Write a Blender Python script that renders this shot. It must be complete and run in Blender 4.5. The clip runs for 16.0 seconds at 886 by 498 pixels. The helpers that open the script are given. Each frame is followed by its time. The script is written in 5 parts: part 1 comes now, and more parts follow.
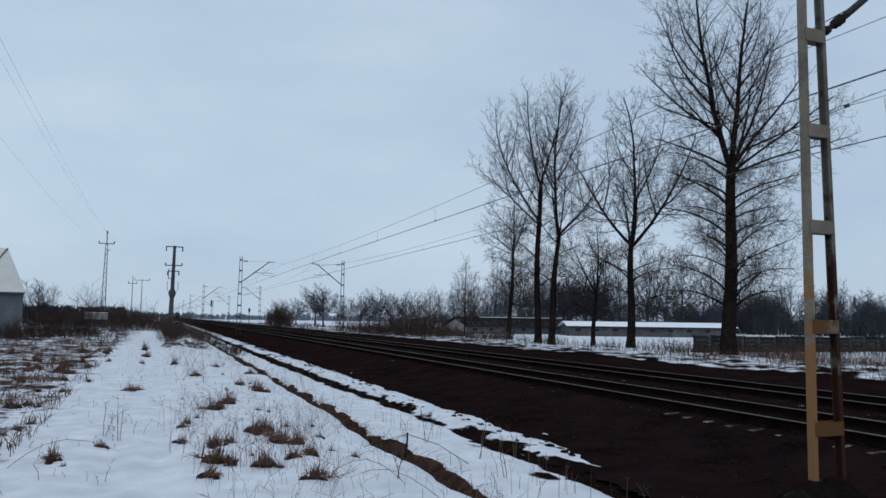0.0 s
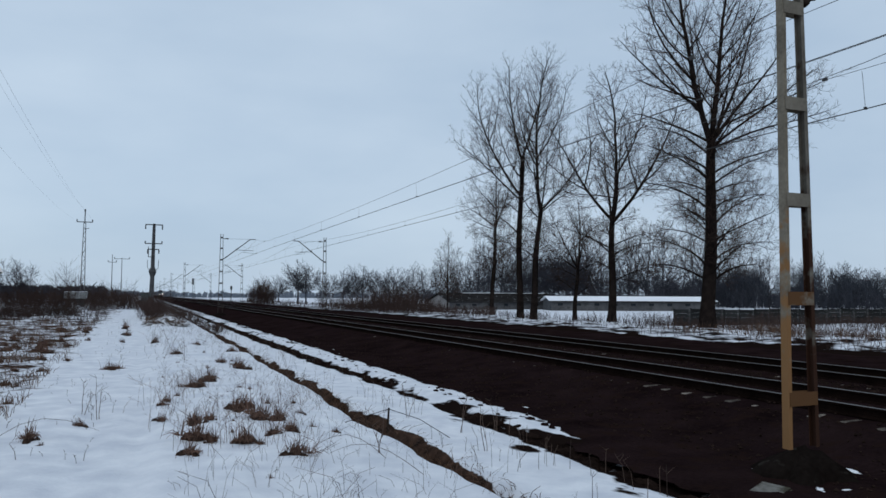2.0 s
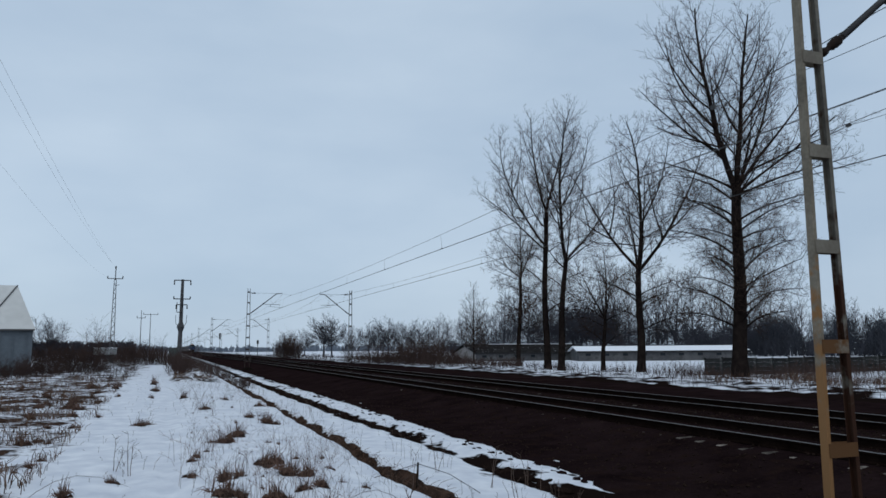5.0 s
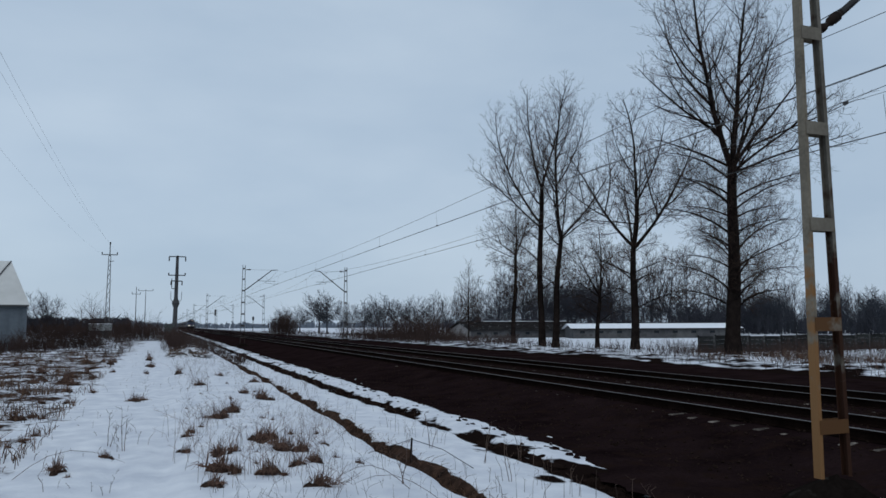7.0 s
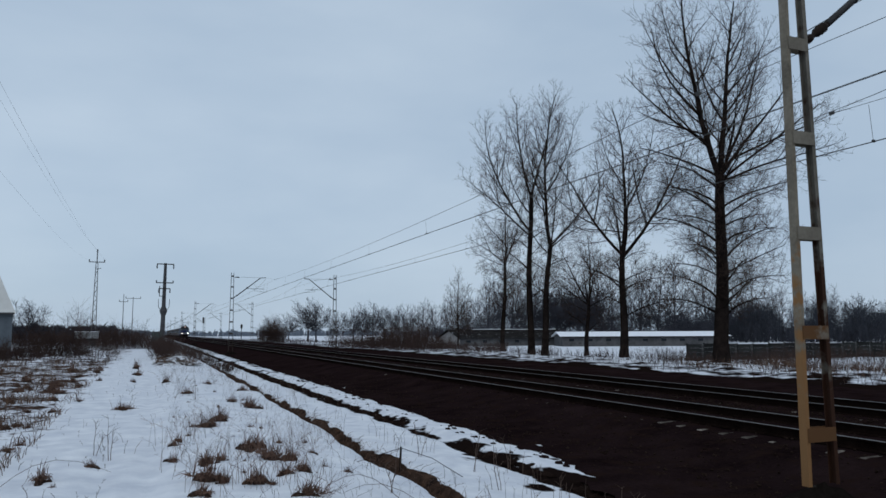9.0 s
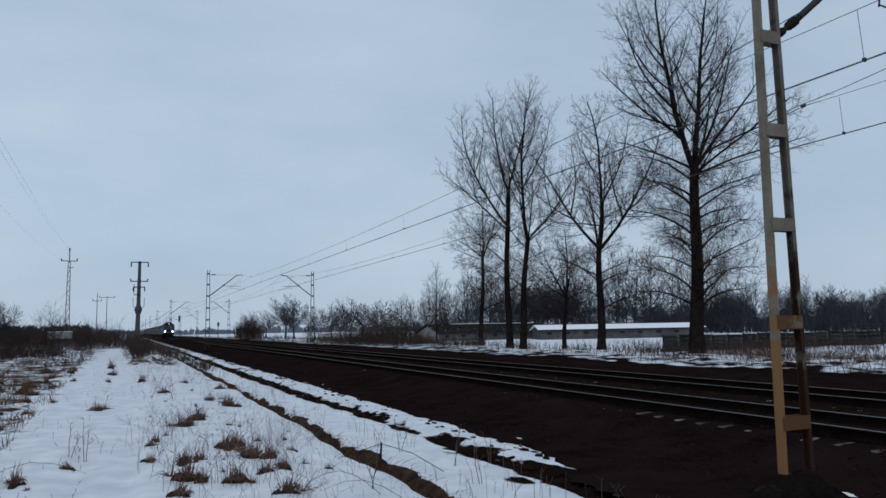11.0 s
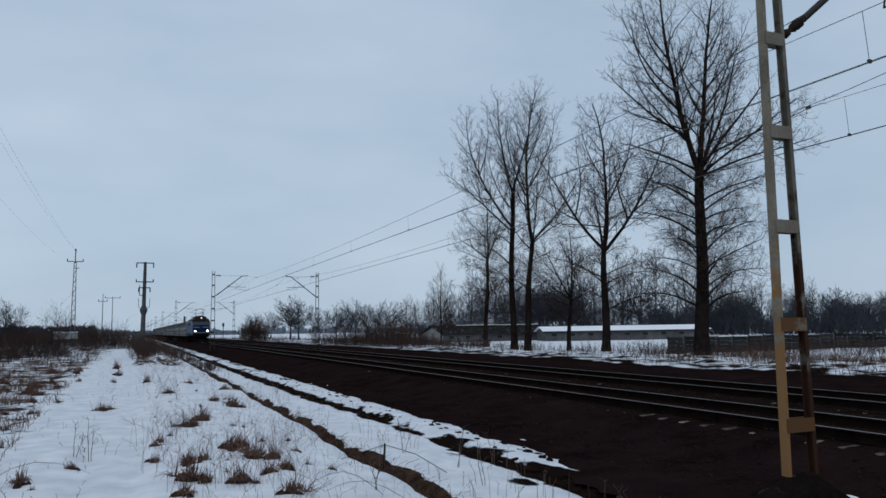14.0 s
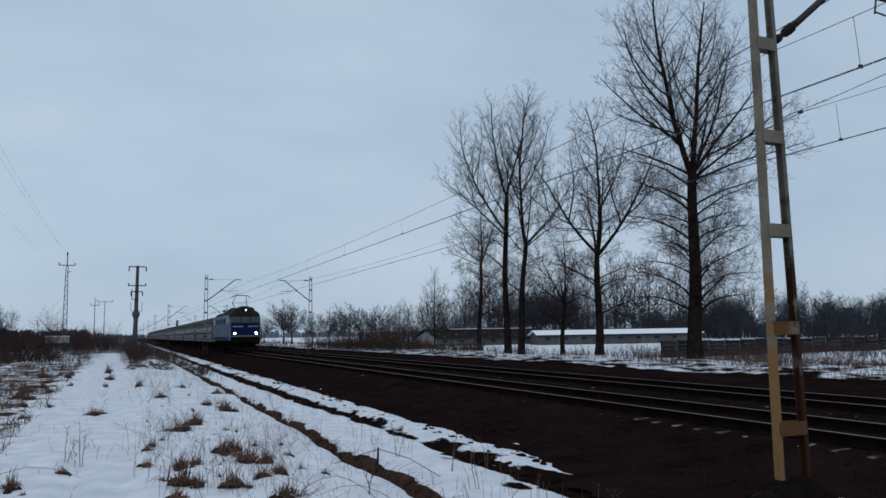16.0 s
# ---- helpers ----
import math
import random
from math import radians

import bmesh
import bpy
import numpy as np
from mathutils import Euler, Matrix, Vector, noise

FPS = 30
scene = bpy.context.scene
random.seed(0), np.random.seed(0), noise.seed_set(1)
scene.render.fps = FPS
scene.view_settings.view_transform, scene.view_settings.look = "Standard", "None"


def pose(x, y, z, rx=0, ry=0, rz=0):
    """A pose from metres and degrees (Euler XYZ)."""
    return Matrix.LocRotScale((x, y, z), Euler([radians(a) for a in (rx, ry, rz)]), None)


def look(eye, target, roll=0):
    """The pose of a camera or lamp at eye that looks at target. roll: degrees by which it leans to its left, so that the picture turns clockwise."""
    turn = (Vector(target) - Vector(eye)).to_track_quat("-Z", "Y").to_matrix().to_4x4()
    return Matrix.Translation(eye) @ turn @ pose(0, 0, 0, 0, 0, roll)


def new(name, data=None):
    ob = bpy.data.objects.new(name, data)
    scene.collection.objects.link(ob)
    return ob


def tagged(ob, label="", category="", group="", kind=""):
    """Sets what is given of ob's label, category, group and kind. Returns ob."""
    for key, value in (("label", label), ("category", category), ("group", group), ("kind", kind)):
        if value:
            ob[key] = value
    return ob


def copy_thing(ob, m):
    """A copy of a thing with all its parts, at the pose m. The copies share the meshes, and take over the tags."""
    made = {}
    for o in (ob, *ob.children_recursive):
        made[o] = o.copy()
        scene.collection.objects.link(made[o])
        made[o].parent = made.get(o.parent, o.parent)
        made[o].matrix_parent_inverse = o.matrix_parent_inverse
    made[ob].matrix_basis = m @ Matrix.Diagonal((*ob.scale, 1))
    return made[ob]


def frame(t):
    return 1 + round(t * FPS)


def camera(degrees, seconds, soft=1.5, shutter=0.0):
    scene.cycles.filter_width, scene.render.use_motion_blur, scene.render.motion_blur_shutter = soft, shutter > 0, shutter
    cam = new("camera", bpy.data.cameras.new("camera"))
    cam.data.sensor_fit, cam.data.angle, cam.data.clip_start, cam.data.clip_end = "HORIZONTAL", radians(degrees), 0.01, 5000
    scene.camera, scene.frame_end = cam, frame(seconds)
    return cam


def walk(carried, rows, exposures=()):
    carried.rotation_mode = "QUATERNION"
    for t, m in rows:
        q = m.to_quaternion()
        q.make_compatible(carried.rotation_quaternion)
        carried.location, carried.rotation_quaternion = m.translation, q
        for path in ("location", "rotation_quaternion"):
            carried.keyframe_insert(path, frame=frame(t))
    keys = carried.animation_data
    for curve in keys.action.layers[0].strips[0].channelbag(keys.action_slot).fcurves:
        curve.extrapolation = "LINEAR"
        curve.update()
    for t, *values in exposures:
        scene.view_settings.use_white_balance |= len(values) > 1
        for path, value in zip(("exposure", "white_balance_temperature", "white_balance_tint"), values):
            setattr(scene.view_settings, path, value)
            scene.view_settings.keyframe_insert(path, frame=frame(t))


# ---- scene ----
EXPOSURE = 0.14
cam = camera(62.58, 16.0, soft=1.55)

# seconds, x, y, z, yaw, pitch, roll of the hand-held camera beside the line
PATH = [
    (0.0, -0.016, 0.014, 1.651, -21.050, 5.544, -0.790),
    (0.5, -0.014, -0.006, 1.651, -20.652, 5.372, -0.728),
    (1.0, -0.009, -0.011, 1.639, -20.658, 5.251, -0.989),
    (1.5, 0.025, 0.006, 1.628, -21.285, 3.246, -1.031),
    (2.0, 0.036, 0.026, 1.641, -22.373, 3.686, -0.275),
    (2.5, 0.014, 0.017, 1.644, -22.571, 6.355, -0.378),
    (3.0, 0.004, 0.003, 1.645, -22.270, 7.490, -0.341),
    (3.5, -0.005, -0.008, 1.650, -21.751, 8.519, 0.095),
    (4.0, -0.023, -0.036, 1.650, -20.928, 8.815, 0.285),
    (6.5, -0.003, -0.013, 1.647, -20.188, 5.779, 0.173),
    (7.0, 0.009, -0.001, 1.644, -20.736, 5.932, 0.251),
    (7.5, 0.003, -0.004, 1.646, -21.122, 6.093, 0.275),
    (8.0, -0.000, -0.000, 1.644, -21.372, 6.178, 0.306),
    (8.5, -0.001, -0.002, 1.646, -21.552, 6.298, 0.170),
    (9.0, 0.007, 0.002, 1.646, -21.568, 6.548, 0.232),
    (11.5, 0.003, 0.026, 1.644, -23.556, 6.056, 1.011),
    (12.0, 0.004, 0.023, 1.645, -23.243, 6.007, 0.455),
    (12.5, -0.001, 0.020, 1.645, -22.953, 6.048, 0.167),
    (13.0, 0.004, 0.013, 1.648, -22.475, 6.105, 0.470),
    (13.5, 0.013, 0.010, 1.644, -22.440, 6.248, 0.847),
    (14.0, 0.013, 0.007, 1.644, -22.887, 6.238, 0.894),
    (14.5, 0.015, 0.012, 1.643, -23.061, 6.127, 0.816),
    (15.0, 0.012, 0.007, 1.640, -23.117, 6.130, 1.032),
    (15.5, 0.009, 0.009, 1.641, -23.196, 6.272, 1.064),
    (16.0, 0.013, 0.010, 1.643, -23.390, 6.531, 0.924),
]
walk(cam, [(t, pose(x, y, z, 90 + p, r, w)) for t, x, y, z, w, p, r in PATH],
     exposures=[(0.0, EXPOSURE), (4.2, EXPOSURE), (6.3, EXPOSURE - 0.13), (16.0, EXPOSURE - 0.13)])

# ---- light: an overcast winter afternoon ----
world = bpy.data.worlds.new("overcast_sky")
scene.world = world
world.use_nodes = True
wn, wl = world.node_tree.nodes, world.node_tree.links
wn.clear()
w_out = wn.new("ShaderNodeOutputWorld")
w_bg = wn.new("ShaderNodeBackground")
w_sky = wn.new("ShaderNodeTexSky")
w_sky.sky_type, w_sky.sun_disc = "NISHITA", False
w_sky.sun_elevation, w_sky.sun_rotation = radians(24), radians(150)
w_sky.air_density, w_sky.dust_density = 1.0, 1.0
w_sky_gain = wn.new("ShaderNodeMix")
w_sky_gain.data_type, w_sky_gain.blend_type = "RGBA", "MULTIPLY"
w_sky_gain.inputs["Factor"].default_value = 1.0
wl.new(w_sky.outputs[0], w_sky_gain.inputs["A"])
w_sky_gain.inputs["B"].default_value = (0.10, 0.10, 0.10, 1)
w_co = wn.new("ShaderNodeTexCoord")
w_map = wn.new("ShaderNodeMapping")
w_map.inputs["Scale"].default_value = (1.0, 1.0, 2.6)
wl.new(w_co.outputs["Generated"], w_map.inputs["Vector"])
w_cloud = wn.new("ShaderNodeTexNoise")
w_cloud.inputs["Scale"].default_value = 2.1
w_cloud.inputs["Detail"].default_value = 5.0
w_cloud.inputs["Roughness"].default_value = 0.5
wl.new(w_map.outputs[0], w_cloud.inputs["Vector"])
w_ramp = wn.new("ShaderNodeValToRGB")
w_ramp.color_ramp.elements[0].position, w_ramp.color_ramp.elements[0].color = 0.34, (0.398, 0.512, 0.652, 1)
w_ramp.color_ramp.elements[1].position, w_ramp.color_ramp.elements[1].color = 0.68, (0.508, 0.618, 0.742, 1)
wl.new(w_cloud.outputs["Fac"], w_ramp.inputs["Fac"])
w_mix = wn.new("ShaderNodeMix")
w_mix.data_type = "RGBA"
w_mix.inputs["Factor"].default_value = 0.92
wl.new(w_sky_gain.outputs["Result"], w_mix.inputs["A"])
wl.new(w_ramp.outputs[0], w_mix.inputs["B"])
wl.new(w_mix.outputs["Result"], w_bg.inputs["Color"])
w_bg.inputs["Strength"].default_value = 1.0
wl.new(w_bg.outputs[0], w_out.inputs["Surface"])

sun_data = bpy.data.lights.new("sun", "SUN")
sun_data.energy, sun_data.angle, sun_data.color = 0.5, radians(30), (1.0, 0.96, 0.9)
sun_ob = new("sun", sun_data)
sun_ob.matrix_world = look((0, 0, 50), (22, 38, 0))


# ---- materials ----
def surface(name, dark, light, size=1.0, fine=8.0, rough=0.85, metal=0.0, bump=0.3, depth=0.02, stain=None, stain_at=0.62, random_tint=0.0, stain_low=0.0):
    """Two-scale mottled surface; stain: a third colour in patches; sizes in metres."""
    m = bpy.data.materials.new(name)
    m.use_nodes = True
    n, l = m.node_tree.nodes, m.node_tree.links
    b = n["Principled BSDF"]
    b.inputs["Roughness"].default_value, b.inputs["Metallic"].default_value = rough, metal
    b.inputs["Specular IOR Level"].default_value = 0.5 if rough < 0.7 else 0.08 if rough < 0.9 else 0.0
    co = n.new("ShaderNodeTexCoord")
    big, small = n.new("ShaderNodeTexNoise"), n.new("ShaderNodeTexNoise")
    big.inputs["Scale"].default_value, big.inputs["Detail"].default_value = 1.0 / size, 5
    small.inputs["Scale"].default_value, small.inputs["Detail"].default_value = fine / size, 3
    for t in (big, small):
        l.new(co.outputs["Object"], t.inputs["Vector"])
    add = n.new("ShaderNodeMath")
    add.operation = "MULTIPLY_ADD"
    l.new(small.outputs["Fac"], add.inputs[0])
    add.inputs[1].default_value = 0.5
    l.new(big.outputs["Fac"], add.inputs[2])
    ramp = n.new("ShaderNodeValToRGB")
    ramp.color_ramp.elements[0].position, ramp.color_ramp.elements[0].color = 0.5, (*dark, 1)
    ramp.color_ramp.elements[1].position, ramp.color_ramp.elements[1].color = 1.0, (*light, 1)
    l.new(add.outputs[0], ramp.inputs["Fac"])
    col = ramp.outputs[0]
    if stain:
        sn, sr, sm = n.new("ShaderNodeTexNoise"), n.new("ShaderNodeValToRGB"), n.new("ShaderNodeMix")
        sn.inputs["Scale"].default_value, sn.inputs["Detail"].default_value = 2.3 / size, 6
        l.new(co.outputs["Object"], sn.inputs["Vector"])
        sr.color_ramp.elements[0].position, sr.color_ramp.elements[1].position = stain_at - 0.08, stain_at + 0.06
        level = sn.outputs["Fac"]
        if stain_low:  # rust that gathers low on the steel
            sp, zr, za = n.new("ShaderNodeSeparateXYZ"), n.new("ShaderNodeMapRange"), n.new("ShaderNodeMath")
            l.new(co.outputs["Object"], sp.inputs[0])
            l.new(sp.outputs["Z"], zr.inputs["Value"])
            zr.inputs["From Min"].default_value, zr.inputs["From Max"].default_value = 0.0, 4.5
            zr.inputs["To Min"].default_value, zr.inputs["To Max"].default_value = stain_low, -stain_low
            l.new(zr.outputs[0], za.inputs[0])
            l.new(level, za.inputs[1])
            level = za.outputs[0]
        l.new(level, sr.inputs["Fac"])
        sm.data_type = "RGBA"
        l.new(sr.outputs[0], sm.inputs["Factor"])
        l.new(col, sm.inputs["A"])
        sm.inputs["B"].default_value = (*stain, 1)
        col = sm.outputs["Result"]
    if random_tint:
        oi, hs, mp = n.new("ShaderNodeObjectInfo"), n.new("ShaderNodeHueSaturation"), n.new("ShaderNodeMapRange")
        l.new(oi.outputs["Random"], mp.inputs["Value"])
        mp.inputs["To Min"].default_value, mp.inputs["To Max"].default_value = 1 - random_tint, 1 + random_tint
        l.new(mp.outputs[0], hs.inputs["Value"])
        l.new(col, hs.inputs["Color"])
        col = hs.outputs[0]
    l.new(col, b.inputs["Base Color"])
    if bump:
        bp = n.new("ShaderNodeBump")
        bp.inputs["Strength"].default_value, bp.inputs["Distance"].default_value = bump, depth
        l.new(add.outputs[0], bp.inputs["Height"])
        l.new(bp.outputs[0], b.inputs["Normal"])
    return m


def island_tint(name, dark, light, rough=0.9):
    """Colour that differs from blade to blade."""
    m = bpy.data.materials.new(name)
    m.use_nodes = True
    n, l = m.node_tree.nodes, m.node_tree.links
    g, r = n.new("ShaderNodeNewGeometry"), n.new("ShaderNodeValToRGB")
    r.color_ramp.elements[0].color, r.color_ramp.elements[1].color = (*dark, 1), (*light, 1)
    l.new(g.outputs["Random Per Island"], r.inputs["Fac"])
    l.new(r.outputs[0], n["Principled BSDF"].inputs["Base Color"])
    n["Principled BSDF"].inputs["Roughness"].default_value = rough
    n["Principled BSDF"].inputs["Specular IOR Level"].default_value = 0.1
    return m


def glow(name, colour, power):
    m = bpy.data.materials.new(name)
    m.use_nodes = True
    b = m.node_tree.nodes["Principled BSDF"]
    b.inputs["Base Color"].default_value = (*colour, 1)
    b.inputs["Emission Color"].default_value = (*colour, 1)
    b.inputs["Emission Strength"].default_value = power
    return m


def window_glass(name, colour=(0.02, 0.025, 0.03)):
    m = bpy.data.materials.new(name)
    m.use_nodes = True
    b = m.node_tree.nodes["Principled BSDF"]
    b.inputs["Base Color"].default_value = (*colour, 1)
    b.inputs["Roughness"].default_value = 0.2
    b.inputs["Specular IOR Level"].default_value = 0.3
    return m


def ground_material():
    """Trodden snow with dead grass and earth showing through in patches, bare earth in the ditch wall, and a strip
    painted shade-dark past it.
    """
    m = bpy.data.materials.new("snow_and_earth")
    m.use_nodes = True
    n, l = m.node_tree.nodes, m.node_tree.links
    b = n["Principled BSDF"]
    co = n.new("ShaderNodeTexCoord")
    sep = n.new("ShaderNodeSeparateXYZ")
    l.new(co.outputs["Object"], sep.inputs[0])

    def noise_at(scale, detail=5, stretch=(1, 1, 1)):
        mp, t = n.new("ShaderNodeMapping"), n.new("ShaderNodeTexNoise")
        mp.inputs["Scale"].default_value = stretch
        l.new(co.outputs["Object"], mp.inputs[0])
        l.new(mp.outputs[0], t.inputs["Vector"])
        t.inputs["Scale"].default_value, t.inputs["Detail"].default_value = scale, detail
        return t.outputs["Fac"]

    def math_node(op, a, c, clamp=False):
        k = n.new("ShaderNodeMath")
        k.operation, k.use_clamp = op, clamp
        for i, v in enumerate((a, c)):
            if isinstance(v, (int, float)):
                k.inputs[i].default_value = v
            else:
                l.new(v, k.inputs[i])
        return k.outputs[0]

    # cover of bare growth over x, and of the painted shade strip near 5.6: (x, share)
    curve = n.new("ShaderNodeFloatCurve")
    pts = [(-30, .56), (-6, .54), (-2.6, .52), (-1.6, .38), (-0.9, .12), (0.2, .10), (0.7, .30), (3.4, .32), (3.9, .26), (5.34, .2), (5.42, .86), (5.82, .88), (5.92, .25), (6.6, .2), (22.5, .9), (23.6, .84), (25.0, .55), (31, .49), (38, .42),
           (46, .34), (60, .26)]
    lo, hi = pts[0][0], pts[-1][0]
    cm = curve.mapping.curves[0]
    for i, (x, v) in enumerate(pts):
        u = (x - lo) / (hi - lo)
        if i == 0:
            cm.points[0].location = (u, v)
        elif i == len(pts) - 1:
            cm.points[1].location = (u, v)
        else:
            cm.points.new(u, v)
    for p in cm.points:
        p.handle_type = "VECTOR"
    curve.mapping.update()
    wob = math_node("MULTIPLY", math_node("SUBTRACT", noise_at(1.1, 6), 0.5), 0.5)
    past = n.new("ShaderNodeMapRange")
    past.inputs["From Min"].default_value, past.inputs["From Max"].default_value = 4.7, 5.0
    l.new(sep.outputs["X"], past.inputs["Value"])
    along = math_node("SUBTRACT", sep.outputs["Y"], 15.3)
    drift = math_node("MINIMUM", math_node("MINIMUM", math_node("MULTIPLY", along, 0.13), math_node("MULTIPLY", along, 0.033)), 0.4)
    drift = math_node("MAXIMUM", drift, -0.03)
    xx = math_node("ADD", math_node("ADD", sep.outputs["X"], wob), math_node("MULTIPLY", drift, past.outputs[0]))
    swing = n.new("ShaderNodeMapRange")
    swing.inputs["From Min"].default_value, swing.inputs["From Max"].default_value = 14.5, 8.5
    swing.inputs["To Min"].default_value, swing.inputs["To Max"].default_value = 0.45, 0.48
    l.new(sep.outputs["Y"], swing.inputs["Value"])
    bank = n.new("ShaderNodeMapRange")
    bank.inputs["From Min"].default_value, bank.inputs["From Max"].default_value = 1.6, 2.5
    l.new(sep.outputs["X"], bank.inputs["Value"])
    bank_end = n.new("ShaderNodeMapRange")
    bank_end.inputs["From Min"].default_value, bank_end.inputs["From Max"].default_value = 4.75, 4.5
    l.new(sep.outputs["X"], bank_end.inputs["Value"])
    xx = math_node("ADD", xx, math_node("MULTIPLY", math_node("MULTIPLY", swing.outputs[0], bank.outputs[0]), bank_end.outputs[0]))
    ditch = n.new("ShaderNodeMapRange")
    ditch.inputs["From Min"].default_value, ditch.inputs["From Max"].default_value = 0.20, 0.30
    ditch.inputs["To Min"].default_value, ditch.inputs["To Max"].default_value = 0.72, 0.0
    l.new(math_node("ABSOLUTE", math_node("SUBTRACT", xx, 4.0), 0.0), ditch.inputs["Value"])
    u = math_node("DIVIDE", math_node("SUBTRACT", xx, lo), hi - lo, True)
    l.new(u, curve.inputs["Value"])
    patch = math_node("ADD", math_node("MULTIPLY", noise_at(0.8, 6), 0.6), math_node("MULTIPLY", noise_at(5.0, 6), 0.4))
    over = n.new("ShaderNodeMapRange")  # broader drifts on the verge past the tracks
    over.inputs["From Min"].default_value, over.inputs["From Max"].default_value = 18.0, 21.0
    l.new(sep.outputs["X"], over.inputs["Value"])
    broad = math_node("ADD", math_node("MULTIPLY", noise_at(0.42, 3), 0.45), math_node("MULTIPLY", noise_at(1.1, 5), 0.55))
    patch = math_node("ADD", patch, math_node("MULTIPLY", math_node("SUBTRACT", broad, patch), over.outputs[0]))
    close = n.new("ShaderNodeMapRange")
    close.inputs["From Min"].default_value, close.inputs["From Max"].default_value = 7.5, 6.5
    l.new(sep.outputs["X"], close.inputs["Value"])
    more = math_node("MINIMUM", math_node("MAXIMUM", math_node("MULTIPLY", along, 0.008), 0.0), 0.2)
    more = math_node("MULTIPLY", math_node("MULTIPLY", more, past.outputs[0]), close.outputs[0])
    gap = math_node("MULTIPLY", math_node("MAXIMUM", math_node("SUBTRACT", 1.0, math_node("MULTIPLY", math_node("ABSOLUTE", along, 0.0), 0.42)), 0.0), -0.40)
    torn = math_node("MULTIPLY", math_node("SUBTRACT", noise_at(1.5, 3, (1.0, 0.55, 1.0)), 0.5), 1.5)
    ragged = math_node("MULTIPLY", math_node("MULTIPLY", math_node("ADD", gap, torn), past.outputs[0]), close.outputs[0])
    bare = math_node("ADD", math_node("ADD", math_node("ADD", math_node("SUBTRACT", curve.outputs[0], 1.0), patch), more), math_node("ADD", ragged, ditch.outputs[0]))
    r = n.new("ShaderNodeMapRange")
    l.new(bare, r.inputs["Value"])
    r.inputs["From Min"].default_value, r.inputs["From Max"].default_value = -0.03, 0.06
    snow, earth, mix = n.new("ShaderNodeValToRGB"), n.new("ShaderNodeValToRGB"), n.new("ShaderNodeMix")
    snow.color_ramp.elements[0].position, snow.color_ramp.elements[0].color = 0.3, (0.58, 0.60, 0.65, 1)
    snow.color_ramp.elements[1].position, snow.color_ramp.elements[1].color = 0.75, (0.78, 0.79, 0.815, 1)
    l.new(noise_at(2.5, 6), snow.inputs[0])
    earth.color_ramp.elements[0].position, earth.color_ramp.elements[0].color = 0.3, (0.014, 0.010, 0.009, 1)
    earth.color_ramp.elements[1].position, earth.color_ramp.elements[1].color = 0.75, (0.082, 0.048, 0.034, 1)
    l.new(noise_at(6.0, 6), earth.inputs[0])
    mix.data_type = "RGBA"
    l.new(r.outputs[0], mix.inputs["Factor"])
    l.new(snow.outputs[0], mix.inputs["A"])
    # near-black ballast tone, which also paints the deep shade under the snow lip
    cinder = n.new("ShaderNodeMix")
    cinder.data_type = "RGBA"
    l.new(past.outputs[0], cinder.inputs["Factor"])
    l.new(earth.outputs[0], cinder.inputs["A"])
    cinder.inputs["B"].default_value = (0.011, 0.007, 0.006, 1)
    l.new(cinder.outputs["Result"], mix.inputs["B"])
    l.new(mix.outputs["Result"], b.inputs["Base Color"])
    b.inputs["Roughness"].default_value = 0.9
    b.inputs["Specular IOR Level"].default_value = 0.0
    bp = n.new("ShaderNodeBump")
    bp.inputs["Strength"].default_value, bp.inputs["Distance"].default_value = 0.75, 0.05
    l.new(math_node("ADD", noise_at(3.0, 8), math_node("MULTIPLY", noise_at(22, 4), 0.3)), bp.inputs["Height"])
    l.new(bp.outputs[0], b.inputs["Normal"])
    return m


GROUND = ground_material()
SNOW = surface("snow", (0.76, 0.78, 0.82), (0.88, 0.89, 0.91), 0.4, 6, 0.75, bump=0.4)
BALLAST = surface("dark_ballast", (0.0066, 0.0038, 0.0041), (0.0205, 0.0120, 0.0122), 0.9, 14, 0.95, bump=1.0, depth=0.05, stain=(0.0160, 0.0090, 0.0078), stain_at=0.6)
STONE = surface("ballast_stone", (0.008, 0.005, 0.004), (0.034, 0.022, 0.018), 0.3, 6, 0.95, bump=0.3)
SLEEPER = surface("sleeper_concrete", (0.04, 0.034, 0.030), (0.21, 0.18, 0.155), 0.35, 9, 0.9, bump=0.4, random_tint=0.5)
RAIL_SIDE = surface("rusty_rail", (0.005, 0.0032, 0.0027), (0.013, 0.008, 0.0065), 0.4, 8, 0.95, bump=0.2)
RAIL_TOP = surface("worn_rail_head", (0.085, 0.078, 0.074), (0.155, 0.142, 0.135), 0.3, 20, 0.6, metal=0.2, bump=0.05)
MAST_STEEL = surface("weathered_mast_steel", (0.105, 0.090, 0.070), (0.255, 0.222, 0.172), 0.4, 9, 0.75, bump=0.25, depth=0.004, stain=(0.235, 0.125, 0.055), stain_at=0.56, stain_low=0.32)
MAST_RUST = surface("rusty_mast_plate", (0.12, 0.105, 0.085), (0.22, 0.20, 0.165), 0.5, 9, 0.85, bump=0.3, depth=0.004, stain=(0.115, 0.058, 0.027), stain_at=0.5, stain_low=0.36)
# rust, darkened further by the channel's inner shade painted into it
MAST_RUST_SHADE = surface("red_rusted_shaded_steel", (0.10, 0.09, 0.075), (0.18, 0.165, 0.14), 0.6, 9, 0.8, bump=0.3, depth=0.004, stain=(0.042, 0.020, 0.013), stain_at=0.46, stain_low=0.18)
